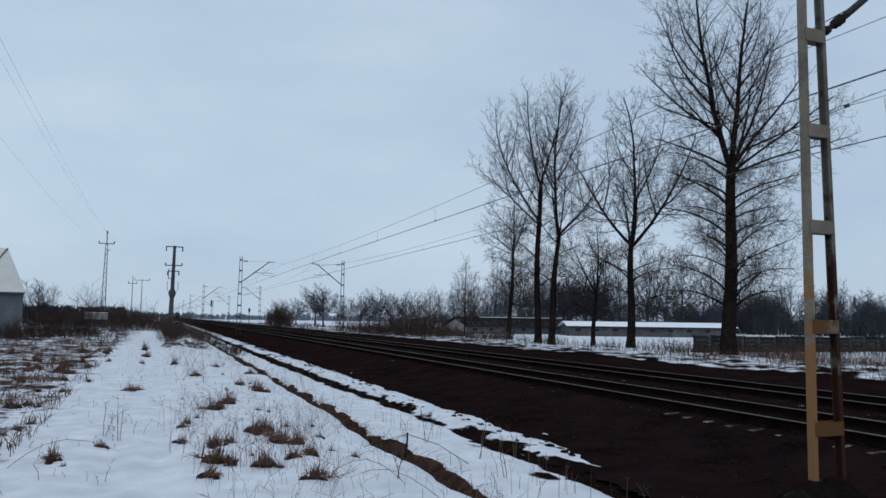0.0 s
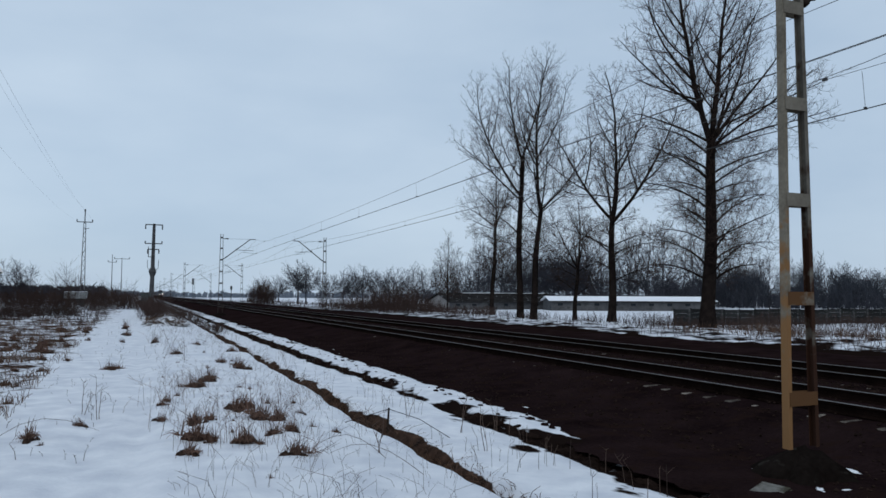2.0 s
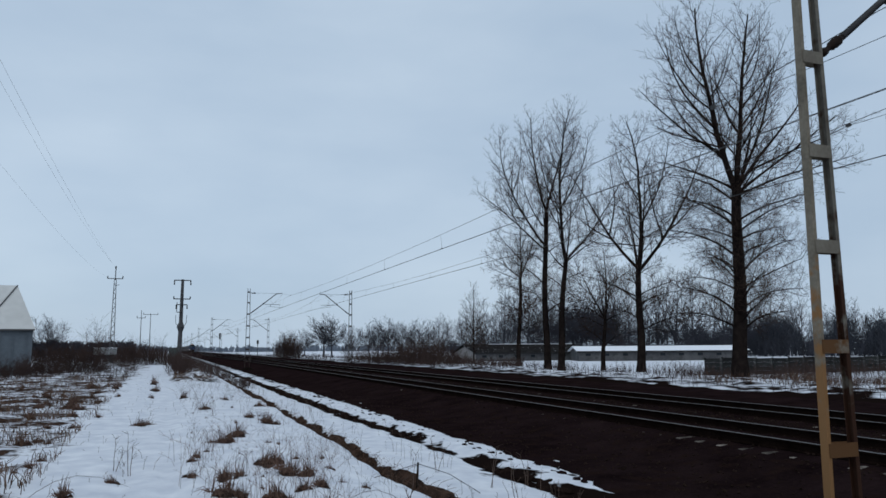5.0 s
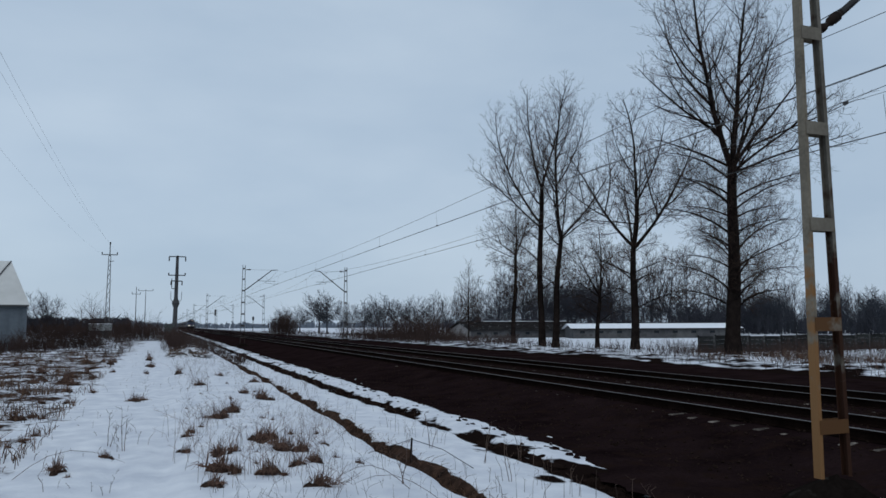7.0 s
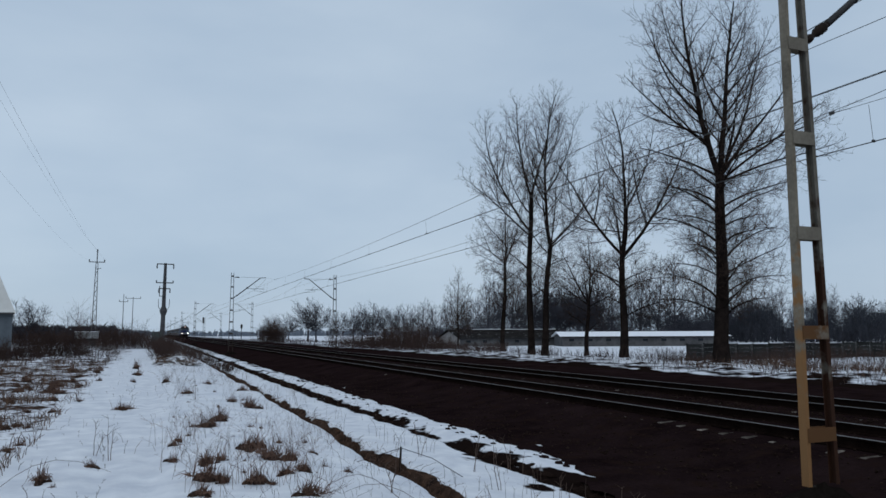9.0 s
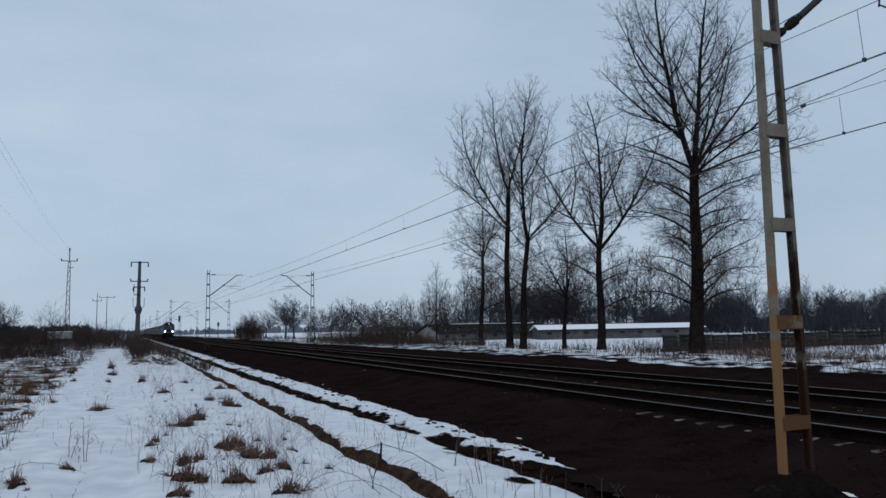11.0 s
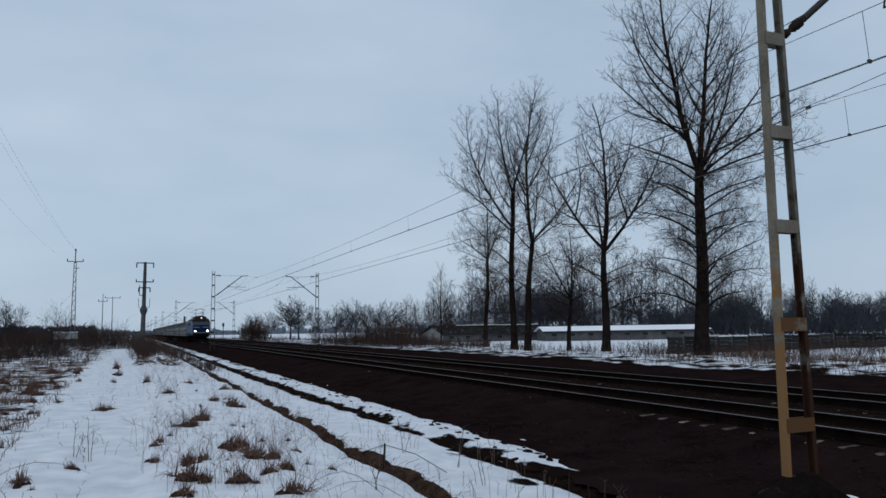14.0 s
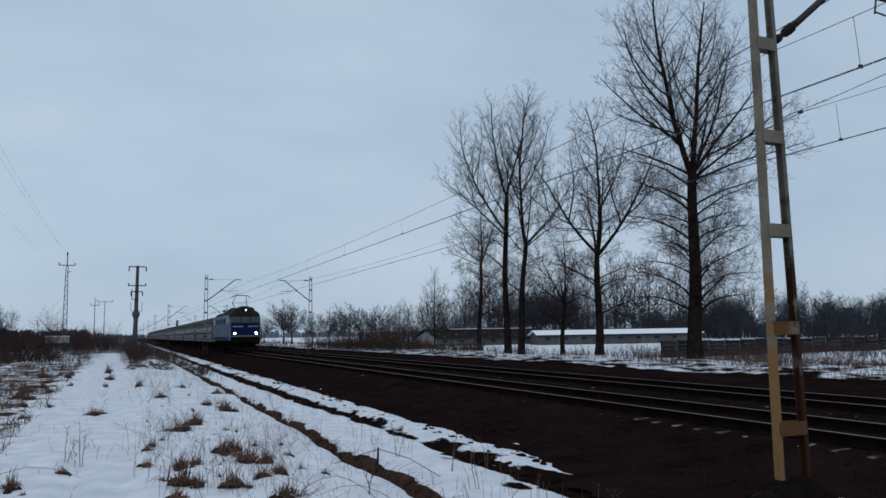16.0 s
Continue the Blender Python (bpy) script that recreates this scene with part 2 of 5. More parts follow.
FAR_STEEL = surface("grey_mast_steel", (0.10, 0.105, 0.11), (0.19, 0.195, 0.20), 0.8, 6, 0.7, bump=0.1, stain=(0.034, 0.026, 0.022), stain_at=0.55, stain_low=0.24)
DARK_STEEL = surface("dark_steel_tube", (0.016, 0.016, 0.018), (0.05, 0.048, 0.048), 0.3, 8, 0.6, metal=0.2, bump=0.1)
INSULATOR = surface("brown_glazed_insulator", (0.010, 0.007, 0.006), (0.026, 0.016, 0.012), 0.1, 5, 0.7, bump=0)
WIRE = surface("weathered_copper_wire", (0.025, 0.027, 0.028), (0.06, 0.06, 0.06), 0.5, 6, 0.6, metal=0.3, bump=0)
CONCRETE = surface("old_concrete", (0.10, 0.095, 0.085), (0.26, 0.25, 0.23), 0.6, 8, 0.95, bump=0.5, stain=(0.05, 0.045, 0.035), stain_at=0.56)
POLE_CONCRETE = surface("pole_concrete", (0.05, 0.05, 0.053), (0.10, 0.10, 0.105), 0.7, 8, 0.9, bump=0.2)
BARK = surface("dark_bark", (0.007, 0.0055, 0.005), (0.028, 0.021, 0.018), 0.5, 9, 0.95, bump=0.6, depth=0.03)
TWIG = surface("brown_twigs", (0.033, 0.022, 0.018), (0.070, 0.048, 0.039), 1.5, 5, 0.9, bump=0)
# bluish grey instead of brown: haze of the distance is in this colour
HAZY_TWIG = surface("hazy_far_twigs", (0.033, 0.034, 0.042), (0.066, 0.067, 0.079), 3.0, 5, 0.9, bump=0)
SHRUB = surface("shrub_twigs", (0.028, 0.019, 0.018), (0.080, 0.054, 0.046), 1.0, 5, 0.9, bump=0)
GRASS = island_tint("dry_grass", (0.030, 0.017, 0.011), (0.17, 0.10, 0.065))
TUFT = island_tint("russet_grass", (0.042, 0.024, 0.019), (0.205, 0.122, 0.090))
STALK = island_tint("dry_stalks", (0.030, 0.021, 0.018), (0.13, 0.09, 0.07))
FOOT = surface("blackened_concrete", (0.0055, 0.004, 0.0035), (0.014, 0.011, 0.0095), 0.5, 8, 0.95, bump=0.6, stain=(0.05, 0.046, 0.04), stain_at=0.72)
MOUND = surface("matted_dead_grass", (0.014, 0.009, 0.008), (0.060, 0.040, 0.031), 0.15, 8, 0.95, bump=0.8)
# turf kept almost black to carry the shade of the gap it lies in
CLOD = surface("shade_dark_turf", (0.006, 0.004, 0.0035), (0.024, 0.015, 0.012), 0.2, 8, 0.95, bump=0.8)
SNOWY_TURF = surface("snowy_turf", (0.60, 0.62, 0.66), (0.78, 0.79, 0.81), 0.6, 6, 0.85, bump=0.5, stain=(0.048, 0.034, 0.027), stain_at=0.5)


# ---- building helpers ----
class Geo:
    """Collects vertices and faces of one part."""

    def __init__(self):
        self.v, self.f = [], []

    def box(self, cx, cy, cz, sx, sy, sz, m=None, taper=1.0):
        k = len(self.v)
        for z in (-0.5, 0.5):
            s = taper if z > 0 else 1.0
            for x, y in ((-0.5, -0.5), (0.5, -0.5), (0.5, 0.5), (-0.5, 0.5)):
                p = Vector((cx + x * sx * s, cy + y * sy * s, cz + z * sz))
                self.v.append(tuple(m @ p) if m else tuple(p))
        self.f += [(k, k + 3, k + 2, k + 1), (k + 4, k + 5, k + 6, k + 7), (k, k + 1, k + 5, k + 4), (k + 1, k + 2, k + 6, k + 5),
                   (k + 2, k + 3, k + 7, k + 6), (k + 3, k, k + 4, k + 7)]
        return self

    def tube(self, pts, radii, sides=6, caps=True):
        k, n = len(self.v), len(pts)
        ref = None
        for i in range(n):
            p = pts[i]
            d = (pts[min(i + 1, n - 1)] - pts[max(i - 1, 0)])
            if d.length < 1e-9:
                d = Vector((0, 0, 1))
            d.normalize()
            if ref is None:
                ref = d.orthogonal().normalized()
            u = ref - d * ref.dot(d)
            if u.length < 1e-6:
                u = d.orthogonal()
            u.normalize()
            ref = u
            w = d.cross(u)
            for j in range(sides):
                a = 2 * math.pi * j / sides
                q = p + (u * math.cos(a) + w * math.sin(a)) * radii[i]
                self.v.append((q.x, q.y, q.z))
        for i in range(n - 1):
            for j in range(sides):
                a, b = k + i * sides + j, k + i * sides + (j + 1) % sides
                self.f.append((a, b, b + sides, a + sides))
        if caps:
            self.f.append(tuple(k + j for j in reversed(range(sides))))
            self.f.append(tuple(k + (n - 1) * sides + j for j in range(sides)))
        return self

    def rod(self, a, b, r, sides=6, r2=None):
        return self.tube([Vector(a), Vector(b)], [r, r if r2 is None else r2], sides)

    def extrude(self, profile, y0, y1):
        """A closed outline in x and z, drawn along y."""
        k, n = len(self.v), len(profile)
        for y in (y0, y1):
            self.v += [(x, y, z) for x, z in profile]
        for i in range(n):
            j = (i + 1) % n
            self.f.append((k + i, k + j, k + n + j, k + n + i))
        self.f.append(tuple(k + i for i in reversed(range(n))))
        self.f.append(tuple(k + n + i for i in range(n)))
        return self

    def loft(self, rings):
        """Rings of equal length joined into a closed skin."""
        k, n = len(self.v), len(rings[0])
        for r in rings:
            self.v += [tuple(p) for p in r]
        for i in range(len(rings) - 1):
            for j in range(n):
                a, b = k + i * n + j, k + i * n + (j + 1) % n
                self.f.append((a, b, b + n, a + n))
        self.f.append(tuple(k + j for j in reversed(range(n))))
        self.f.append(tuple(k + (len(rings) - 1) * n + j for j in range(n)))
        return self

    def mesh(self, name, materials, smooth=False, bevel=0.0):
        me = bpy.data.meshes.new(name)
        me.from_pydata(self.v, [], self.f)
        if len(self.f) < 4000:
            bm = bmesh.new()
            bm.from_mesh(me)
            bmesh.ops.recalc_face_normals(bm, faces=bm.faces)
            if bevel:
                bmesh.ops.bevel(bm, geom=[e for e in bm.edges if len(e.link_faces) == 2 and e.calc_face_angle(0) > 0.5], offset=bevel, segments=2, affect="EDGES")
            bm.to_mesh(me)
            bm.free()
        for m in (materials if isinstance(materials, (list, tuple)) else [materials]):
            me.materials.append(m)
        if smooth:
            me.polygons.foreach_set("use_smooth", [True] * len(me.polygons))
        return me


def part(name, geo, material, parent, label="", smooth=False, bevel=0.0):
    ob = new(name, geo.mesh(name, material, smooth, bevel) if isinstance(geo, Geo) else geo)
    ob.parent = parent
    if label:
        ob["label"] = label
    return ob


def thing(name, label, category, m=None, group="", kind="", geo=None, material=None, smooth=False, bevel=0.0):
    ob = new(name, geo.mesh(name, material, smooth, bevel) if geo else None)
    if m is not None:
        ob.matrix_basis = m
    return tagged(ob, label, category, group, kind)


def mound_geo(seed, rx, ry, h, n=14, torn=0.2):
    rnd = random.Random(seed)
    g = Geo()
    for k in range(5):
        f = 1 - k / 4.6
        for i in range(n):
            a = 2 * math.pi * i / n
            w = 1 + 0.55 * noise.noise((math.cos(a) * 1.9, math.sin(a) * 1.9, seed + k * 0.12)) + torn * noise.noise((math.cos(a) * 6, math.sin(a) * 6, seed))
            g.v.append((math.cos(a) * rx * f * w, math.sin(a) * ry * f * w, h * math.sin((1 - f) * 1.45) * (1 + 0.5 * noise.noise((a, k, seed))) - (0.03 if k == 0 else 0)))
    for k in range(4):
        for i in range(n):
            g.f.append((k * n + i, k * n + (i + 1) % n, (k + 1) * n + (i + 1) % n, (k + 1) * n + i))
    g.f.append(tuple(4 * n + i for i in range(n)))
    return g


# ---- ground: one snowy sheet with a low embankment and a ditch, to the horizon ----
PROFILE = [(-2000, 0.6), (-300, 0.25), (-40, 0.0), (-6, -0.02), (-2, -0.05), (-0.9, -0.06), (-0.35, -0.10), (0.25, -0.06), (0.8, -0.04), (2.6, -0.16), (3.58, -0.24), (3.76, -0.34), (3.94, -0.64),
           (4.06, -0.62), (4.28, -0.42), (4.55, -0.44), (5.4, -0.52), (5.5, -0.56), (5.8, -0.54), (5.95, -0.47), (6.5, -0.50), (7.2, -0.56), (9.0, -0.60),
           (17.5, -0.60), (20, -0.50), (22.6, -0.36), (24.5, -0.33), (30, -0.38), (36, -0.50), (48, -1.2), (300, -1.2), (2000, -0.4)]
PX, PZ = [p[0] for p in PROFILE], [p[1] for p in PROFILE]


def ditch_shift(y):
    """How far the ditch swings towards the path."""
    return 0.45 + 0.03 * max(0.0, min(1.0, (14.5 - y) / 6.0))


def ground_z(x, y):
    w = max(0.0, min(1.0, (x - 1.6) / 0.9, (4.75 - x) / 0.25))
    z = float(np.interp(x + ditch_shift(y) * w, PX, PZ))
    rough = 0.10 if x < -1.6 else 0.035 + 0.05 * max(0.0, min(1.0, (x - 0.4) / 0.4, (3.3 - x) / 0.4))
    if 6.6 < x < 22:
        rough = 0.02
    if 23.5 < x < 38:  # hummocky verge
        rough = 0.16
    if -1.3 < x < 0.7 and 0 < y < 120:  # trodden ruts of the path
        w = 0.05 * noise.noise((0.4, y * 0.25, 7.0))
        z -= 0.035 * math.exp(-((x + 0.55 - w) / 0.13) ** 2) + 0.045 * math.exp(-((x - 0.02 - w) / 0.15) ** 2)
        z += 0.018 * noise.noise((x * 4.5, y * 4.0, 6.0))
    z += rough * noise.noise((x * 0.55, y * 0.55, 1.7)) + 0.45 * rough * noise.noise((x * 1.9, y * 1.9, 4.2))
    return z


def spaced(stops):
    """Positions over (from, to, step) stretches."""
    out = []
    for a, b, s in stops:
        k = max(1, round((b - a) / s))
        out += [a + (b - a) * i / k for i in range(k)]
    return out + [stops[-1][1]]


def build_ground():
    xs = spaced([(-2000, -400, 400), (-400, -60, 60), (-60, -15, 5), (-15, -4, 0.6), (-4, -1.3, 0.2), (-1.3, 0.7, 0.08), (0.7, 2.4, 0.16), (2.4, 6.7, 0.07), (6.7, 17, 1.5), (17, 40, 0.6), (40, 80, 3), (80, 400, 40), (400, 2000, 400)])
    ys = spaced([(-60, -5, 5), (-5, 4, 1), (4, 16, 0.16), (16, 40, 0.35), (40, 90, 1.0), (90, 250, 5), (250, 900, 50), (900, 3500, 400)])
    g = Geo()
    for y in ys:
        for x in xs:
            dx = 0.13 * noise.noise((3.1, y * 0.40, 0.3)) + 0.08 * noise.noise((8.1, y * 1.5, 0.3)) if 2.4 < x < 6.7 else 0.0
            g.v.append((x, y, ground_z(x - dx, y)))
    n = len(xs)
    for j in range(len(ys) - 1):
        for i in range(n - 1):
            a = j * n + i
            g.f.append((a, a + 1, a + n + 1, a + n))
    return thing("ground", "snow-covered meadow with a ditch and dead grass showing through", "ground", kind="structure", geo=g, material=GROUND, smooth=True)


build_ground()

# ---- railway: ballast bed, two tracks ----
TRACKS = (10.96, 14.97)
GAUGE = 1.505
BED = [(6.35, -0.56), (6.6, -0.50), (7.4, -0.47), (8.3, -0.45), (9.2, -0.27), (9.55, -0.218), (9.80, -0.192), (9.98, -0.184), (10.1, -0.17), (12.0, -0.17), (12.5, -0.22), (13.4, -0.22), (13.9, -0.17), (16.1, -0.17),
       (16.7, -0.24), (17.8, -0.48), (19.5, -0.44), (22.4, -0.34), (23.4, -0.34), (24.1, -0.45)]
BX, BZ = [p[0] for p in BED], [p[1] for p in BED]


def bed_z(x, y):
    cover = 0.028 * max(0.0, 1 - abs(x - 9.8) / 0.45) * max(0.0, min(1.0, (y - 11.5) / 6.0))  # ballast spilt over the sleeper ends
    return float(np.interp(x, BX, BZ)) + cover + 0.02 * noise.noise((x * 2.2, y * 2.2, 9.0)) + 0.012 * noise.noise((x * 7, y * 7, 2.0))


def build_ballast():
    xs = spaced([(6.35, 10, 0.14), (10, 17, 0.5), (17, 24.1, 0.5)])
    ys = spaced([(-60, 2, 2), (2, 22, 0.16), (22, 60, 0.5), (60, 200, 4), (200, 1600, 50)])
    g = Geo()
    for y in ys:
        for i, x in enumerate(xs):
            edge = max(0.0, 1 - (x - 6.35) / 0.9)
            far = max(0.0, 1 - (24.1 - x) / 1.6)
            dx = edge * (0.34 * noise.noise((1.0, y * 0.5, 0)) + 0.2 * noise.noise((1.0, y * 2.1, 5)) + 0.20 * noise.noise((1.0, y * 5.3, 9))) + far * (1.6 * noise.noise((7.0, y * 0.2, 0)) + 1.0 * noise.noise((7.0, y * 0.9, 0)) + 0.5 * noise.noise((7.0, y * 2.3, 0)))
            near = min(1.0, max(0.0, (11.5 - y) / 3.0)) * edge if y > 0 else 0.0
            g.v.append((x + dx - 0.75 * near, y, bed_z(x, y) + 0.09 * near))
    n = len(xs)
    for j in range(len(ys) - 1):
        for i in range(n - 1):
            a = j * n + i
            g.f.append((a, a + 1, a + n + 1, a + n))
    bed = thing("ballast_bed", "dark brown crushed-stone ballast under the tracks", "ballast", kind="stuff", geo=g, material=BALLAST, smooth=True)
    rnd = random.Random(4)
    s = Geo()
    for i in range(11500):
        x = rnd.uniform(6.5, 17.5) if i < 6500 else rnd.uniform(12.1, 13.9)
        y = (3 if i < 6500 else 6) + 34 * rnd.random() ** 1.7
        r = rnd.uniform(0.016, 0.04)
        z = bed_z(x, y) + r * 0.2
        c = [Vector((rnd.uniform(.6, 1.2) * a, rnd.uniform(.6, 1.2) * b, rnd.uniform(.5, 1) * d)) * r for a, b, d in ((1, 0, 0), (0, 1, 0), (-1, 0, 0), (0, -1, 0), (0, 0, 1), (0, 0, -1))]
        t = Matrix.Rotation(rnd.uniform(0, 6.3), 3, "Z") @ Matrix.Rotation(rnd.uniform(-.6, .6), 3, "X")
        k = len(s.v)
        s.v += [tuple(t @ p + Vector((x, y, z))) for p in c]
        s.f += [(k, k + 1, k + 4), (k + 1, k + 2, k + 4), (k + 2, k + 3, k + 4), (k + 3, k, k + 4), (k + 1, k, k + 5), (k + 2, k + 1, k + 5), (k + 3, k + 2, k + 5), (k, k + 3, k + 5)]
    part("loose_stone", s, STONE, bed)["kind"] = "stuff"


build_ballast()

RAIL = [(-.075, -.170), (.075, -.170), (.075, -.158), (.012, -.140), (.010, -.045), (.036, -.034), (.036, -.003), (-.036, -.003), (-.036, -.034), (-.010, -.045), (-.012, -.140), (-.075, -.158)]


def build_track(cx, first):
    track = thing("railway_track", "railway track of rusty rails with worn heads on concrete sleepers", "railway track", pose(cx, 0, 0), group="pair of tracks", kind="structure")
    for sx in (-GAUGE / 2, GAUGE / 2):
        rail = part("rail", Geo().extrude([(sx + x, z) for x, z in RAIL], -60, 1600), RAIL_SIDE, track)
        part("rail_head", Geo().box(sx, 770, -.001, .062, 1660, .005), RAIL_TOP, rail, "bright worn running surface")
    g = Geo()
    g.loft([[(x, y, z) for y, z in ((-.14, -.38), (.14, -.38), (.085, h - .022), (.035, h), (-.035, h), (-.085, h - .022))] for x, h in ((-1.29, -.205), (-1.27, -.192), (-.95, -.188), (-.6, -.200), (.6, -.200), (.95, -.188), (1.27, -.192), (1.29, -.205))])
    me = g.mesh("sleeper", SLEEPER)
    y = first
    for i in range(150):
        s = part("sleeper", me, None, track)
        s.location = (0.01 * math.sin(i * 2.4), y, 0.006 * math.sin(i * 1.7))
        s.rotation_euler = (0, 0, 0.006 * math.sin(i * 3.1))
        y += 0.577
    rest = Geo()
    while y < 330:
        rest.box(0, y, -.285, 2.58, .26, .19)
        y += 0.577
    part("far_sleeper", rest, SLEEPER, track)["kind"] = "stuff"
    return track


build_track(TRACKS[0], 7.307 - 0.577 * 7)
build_track(TRACKS[1], 7.1 - 0.577 * 5)

# ---- catenary masts and wires ----
MAST_Y0, SPAN = 6.652, 71.454
MAST_X = (7.46, 18.25)
BATTENS = (0.42, 1.63, 2.84, 4.04, 5.26, 6.44, 7.55)


def leg_x(z):
    return 0.245 - 0.0125 * z


def build_mast(side, near):
    """Two channel legs with batten plates, on a concrete foot, with a tubular cantilever reaching over the track (towards +x for side 1)."""
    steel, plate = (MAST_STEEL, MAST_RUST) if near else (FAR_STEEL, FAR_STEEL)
    mast = thing("catenary_mast", "grey steel catenary mast with bracket arm beside the track", "catenary mast", group="catenary masts along the line")
    top = 7.92
    for s in (-1, 1):
        g = Geo()
        rings = []
        for z in (-0.17, 2, 4, 6, top):
            x = s * leg_x(z)
            o, i_, w, t = x, x - s * 0.054, 0.052, 0.009
            rings.append([(o, -w, z), (i_, -w, z), (i_, -w + t, z), (o - s * t, -w + t, z), (o - s * t, w - t, z), (i_, w - t, z), (i_, w, z), (o, w, z)])
        g.loft(rings)
        # the right leg of the near mast gets the rusty colour with painted shade
        part("leg", g, steel if s < 0 or not near else MAST_RUST_SHADE, mast)
    for z in BATTENS:
        for yy in (-0.057, 0.057):
            w = 2 * leg_x(z) - 0.03
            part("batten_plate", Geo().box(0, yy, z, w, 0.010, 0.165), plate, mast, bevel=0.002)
    foot = mound_geo(2, 0.62, 0.50, 0.30, 26, 0.25)
    foot.v = [(x, y, z - 0.47) for x, y, z in foot.v]
    part("foundation", foot, FOOT, mast, "blackened weathered concrete foot", smooth=True)
    z0, xs = 5.34, leg_x(5.34)
    arm = Geo()
    arm.tube([Vector((xs + 0.42, 0, z0 + 0.30)), Vector((2.85, 0, 7.43)), Vector((3.42, 0, 7.47))], [0.05, 0.045, 0.035], 8)
    arm.box(1.5, 0, 6.36, 0.16, 0.14, 0.16)
    arm.rod((1.5, 0, 6.30), (3.25, 0, 6.27), 0.022)
    arm.rod((2.2, 0, 6.75), (2.6, 0, 6.27), 0.010)
    arm.rod((2.25, 0, 6.27), (2.2, 0, 6.05), 0.014)
    arm.rod((2.2, 0, 6.08), (3.5, 0, 5.95), 0.013)
    part("cantilever", arm, DARK_STEEL, mast, "dark tubular bracket arm", smooth=True)
    tie = Geo()
    tie.rod((leg_x(7.45), 0, 7.45), (2.85, 0, 7.45), 0.010)
    part("tie_rod", tie, DARK_STEEL, mast)
    for a, c in (((xs + 0.02, 0, z0), (xs + 0.42, 0, z0 + 0.30)), ((leg_x(7.45) + 0.1, 0, 7.45), (leg_x(7.45) + 0.55, 0, 7.45))):
        a, c = Vector(a), Vector(c)
        ins = Geo()
        n = 15
        pr = [0.72 * k for k in (0.045, 0.075, 0.08, 0.075, 0.05, 0.05, 0.06, 0.09, 0.075, 0.10, 0.08, 0.10, 0.075, 0.06, 0.05)]
        ins.tube([a.lerp(c, i / (n - 1)) for i in range(n)], pr, 10)
        part("insulator", ins, INSULATOR, mast, "brown glazed ribbed insulator", smooth=True)
    if side < 0:
        for o in mast.children:
            o.rotation_euler = (0, 0, math.pi)
    return mast


left_near, left_far, right_far = build_mast(1, True), build_mast(1, False), build_mast(-1, False)
left_near.matrix_basis = pose(MAST_X[0], MAST_Y0, 0)
left_near["label"] = "ochre-rusted grey steel catenary mast with batten plates on a concrete foot"
left_far.matrix_basis = pose(MAST_X[0], MAST_Y0 + SPAN, 0)
right_far.matrix_basis = pose(MAST_X[1], MAST_Y0 + SPAN, 0)
for i in range(2, 9):
    copy_thing(left_far, pose(MAST_X[0], MAST_Y0 + SPAN * i, 0))
    copy_thing(right_far, pose(MAST_X[1], MAST_Y0 + SPAN * i, 0))
copy_thing(right_far, pose(MAST_X[1], MAST_Y0, 0))


def build_wires(cx, sign):
    line = thing("overhead_line", "sagging carrier wire with droppers holding twin contact wires above the track", "overhead line", group="overhead lines")

    mid = 6.53 if sign > 0 else 6.26

    def carrier(y):
        u = ((y - MAST_Y0) / SPAN) % 1.0
        d = SPAN * min(u, 1 - u)
        return 7.45 - 0.58 * (d / 5.8) ** 0.9 if d < 5.8 else mid + (6.87 - mid) * ((SPAN / 2 - d) / (SPAN / 2 - 5.8)) ** 2

    def stagger(y):
        u = (y - MAST_Y0) / SPAN
        k = math.floor(u)
        a, b = (0.2, -0.2) if k % 2 == 0 else (-0.2, 0.2)
        return a + (b - a) * (u - k)

    def contact(y):
        u = ((y - MAST_Y0) / SPAN) % 1.0
        return 5.93 + 0.04 * (1 - (2 * u - 1) ** 2)

    ys = spaced([(-64, 150, 3.0), (150, 580, 12)])
    part("carrier_wire", Geo().tube([Vector((cx + 0.3 * stagger(y), y, carrier(y))) for y in ys], [0.0085] * len(ys), 4), WIRE, line)
    for o in (-0.022, 0.022):
        part("contact_wire", Geo().tube([Vector((cx + stagger(y) + o, y, contact(y))) for y in ys], [0.0075] * len(ys), 4), WIRE, line)
    hang = 1.35 if sign > 0 else 4.85
    for k in range(0, 6):  # the short auxiliary rope slung below each support
        y0 = MAST_Y0 + k * SPAN
        rope = [y0 - 5.8 + i * 1.16 for i in range(11)]
        part("auxiliary_rope", Geo().tube([Vector((cx + 0.6 * stagger(y), y, 6.80 + 0.07 * ((y - y0) / 5.8) ** 2)) for y in rope], [0.0065] * 11, 4), WIRE, line)
        for y in (y0 - hang, y0 + hang):
            g = Geo().rod((cx + 0.6 * stagger(y), y, 6.80), (cx + stagger(y), y, contact(y)), 0.005, 4)
            g.box(cx + stagger(y), y, contact(y) + 0.015, 0.07, 0.04, 0.06)
            part("dropper", g, WIRE, line)
        for y in (y0 - 5.8, y0 + 5.8):
            part("clamp", Geo().box(cx + 0.4 * stagger(y), y, 6.87, 0.06, 0.12, 0.07), DARK_STEEL, line)
    y = MAST_Y0 - SPAN + 4.0
    while y < MAST_Y0 + 3 * SPAN:
        if 6.5 < (y - MAST_Y0) % SPAN < SPAN - 6.5:
            g = Geo().rod((cx + 0.3 * stagger(y), y, carrier(y)), (cx + stagger(y), y, contact(y)), 0.004, 4)
            g.box(cx + stagger(y), y, contact(y) + 0.015, 0.07, 0.035, 0.05)
            part("dropper", g, WIRE, line)
